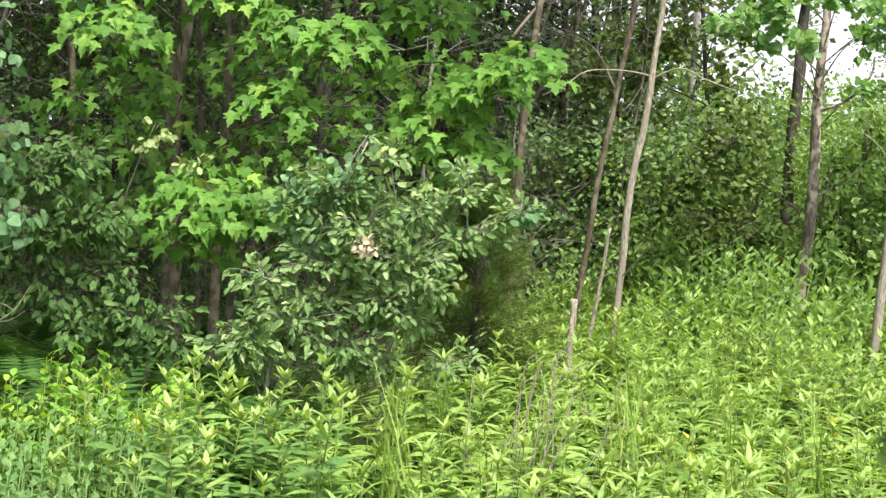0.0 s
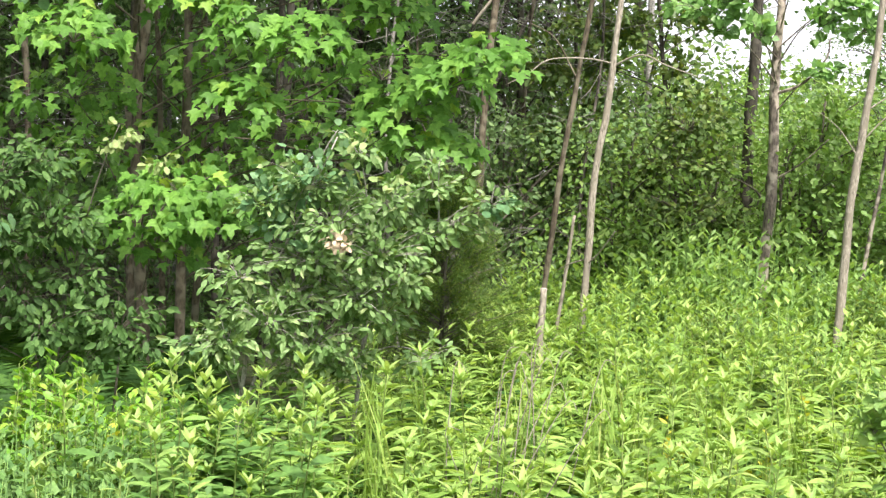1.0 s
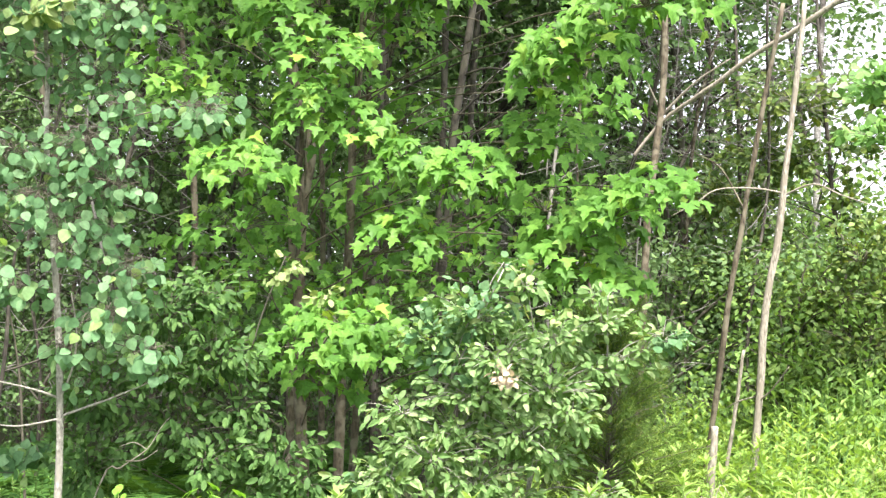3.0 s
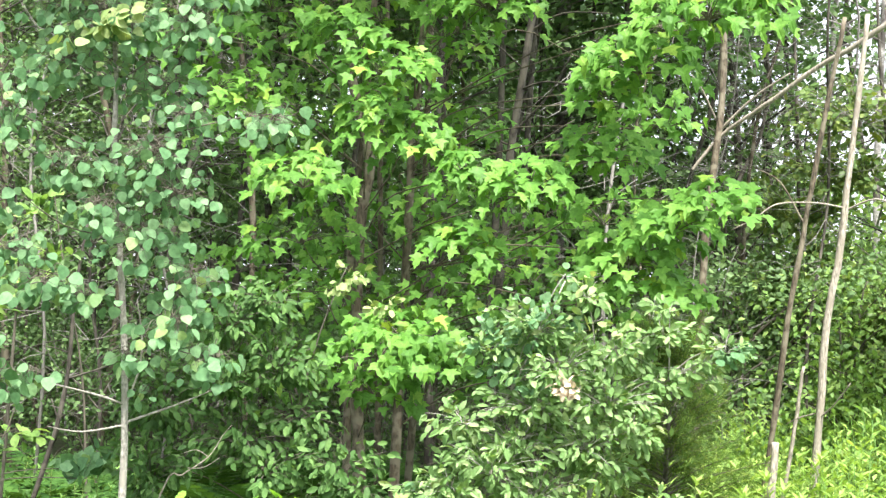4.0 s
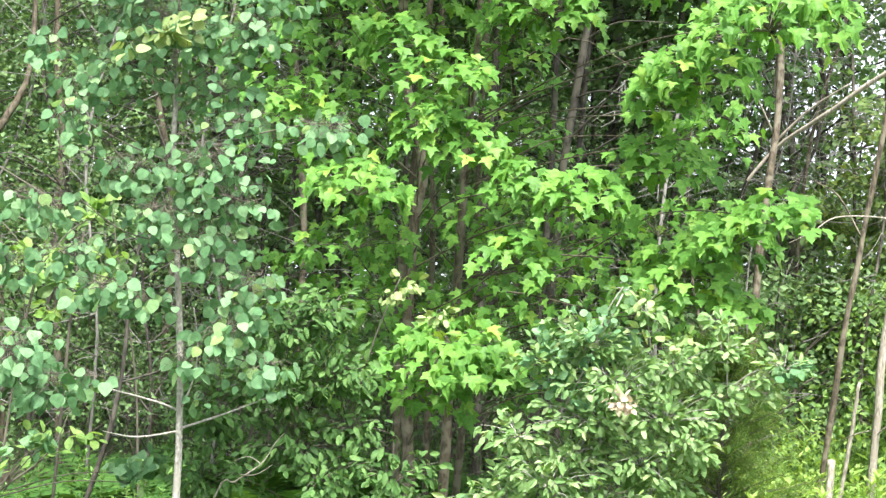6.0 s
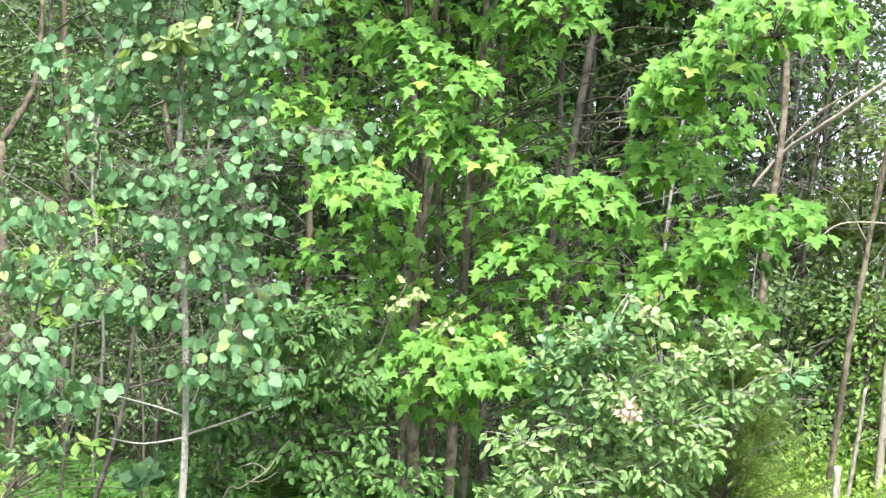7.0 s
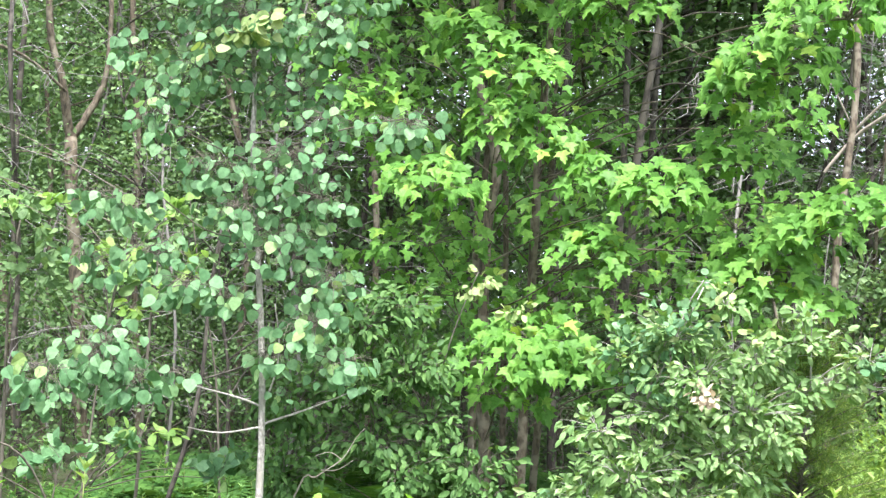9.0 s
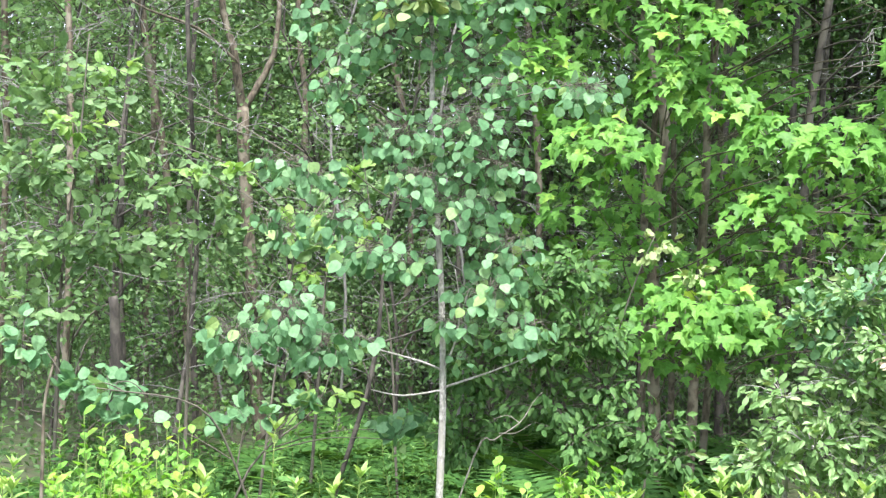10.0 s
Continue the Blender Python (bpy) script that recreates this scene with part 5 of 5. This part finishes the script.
# Shade under the trees is put into these ferns' dark colour.
sow(fern_kinds, [FERNSHADE], "fern", "green fern with arching feathery fronds, coloured as shaded", "fern", "ferns under the trees", [polar(b, a) for a, b in spots_in(100, 30, 11, 5.9, 9.6, 11)], 11, 0.9, 1.3, (0, 100), 8, ("frond",), 17 * 2 * 4)
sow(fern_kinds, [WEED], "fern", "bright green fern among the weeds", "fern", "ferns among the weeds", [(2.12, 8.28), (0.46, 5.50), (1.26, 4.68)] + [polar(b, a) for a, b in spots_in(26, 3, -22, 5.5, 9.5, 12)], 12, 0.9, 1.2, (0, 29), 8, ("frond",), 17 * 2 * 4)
sow(yellow_mounds, [STEM, YELLOW], "yellow_leaved_plant", "small plant with yellowing round leaves", "plant", "yellowing plants", [(-1.19, 4.39), (-1.12, 4.31), (-1.24, 4.48), (1.38, 5.38), (1.01, 5.44), (1.71, 6.12)], 13, 0.8, 1.1, (0, 6), 5)
# Weeds here take the dark fern green to carry the wood's shade.
sow(weed_kinds, [STEM, FERNSHADE, WEEDGREEN], "shaded_weed", "weed with leaves coloured dark green for the wood's shade", "weed", "shaded weeds under the trees", [polar(b, a) for a, b in spots_in(230, 46, 22, 5.3, 8.6, 31)], 32, 0.55, 0.85)
# More ferns whose dark colour carries the wood's shade.
sow(fern_kinds, [FERNSHADE], "fern", "dark green fern coloured as shaded", "fern", "ferns under the trees", [polar(b, a) for a, b in spots_in(14, 46, 30, 6.2, 9.0, 33)], 34, 0.7, 1.0, (0, 14), 8, ("frond",), 17 * 2 * 4)
build_shrub("aspen_seedling", "light green aspen seedling with small round leaves",
            [[(1.48, 3.86, 0.65), (1.46, 3.87, 0.83), (1.43, 3.87, 1.07)], [(1.51, 3.85, 0.65), (1.53, 3.84, 0.80), (1.55, 3.83, 0.98)]],
            [(1.44, 3.87, 1.02, 0.09, 0.07), (1.52, 3.85, 0.92, 0.13, 0.09), (1.37, 3.89, 0.89, 0.10, 0.09), (1.48, 3.86, 0.77, 0.15, 0.08), (1.59, 3.82, 0.80, 0.11, 0.11), (1.61, 3.81, 0.98, 0.11, 0.09)],
            ASPEN_SHAPE, 0.04, [MEADOWLEAF], 2.0, 401, 120, (0, -0.4, 0.8), r0=0.006)
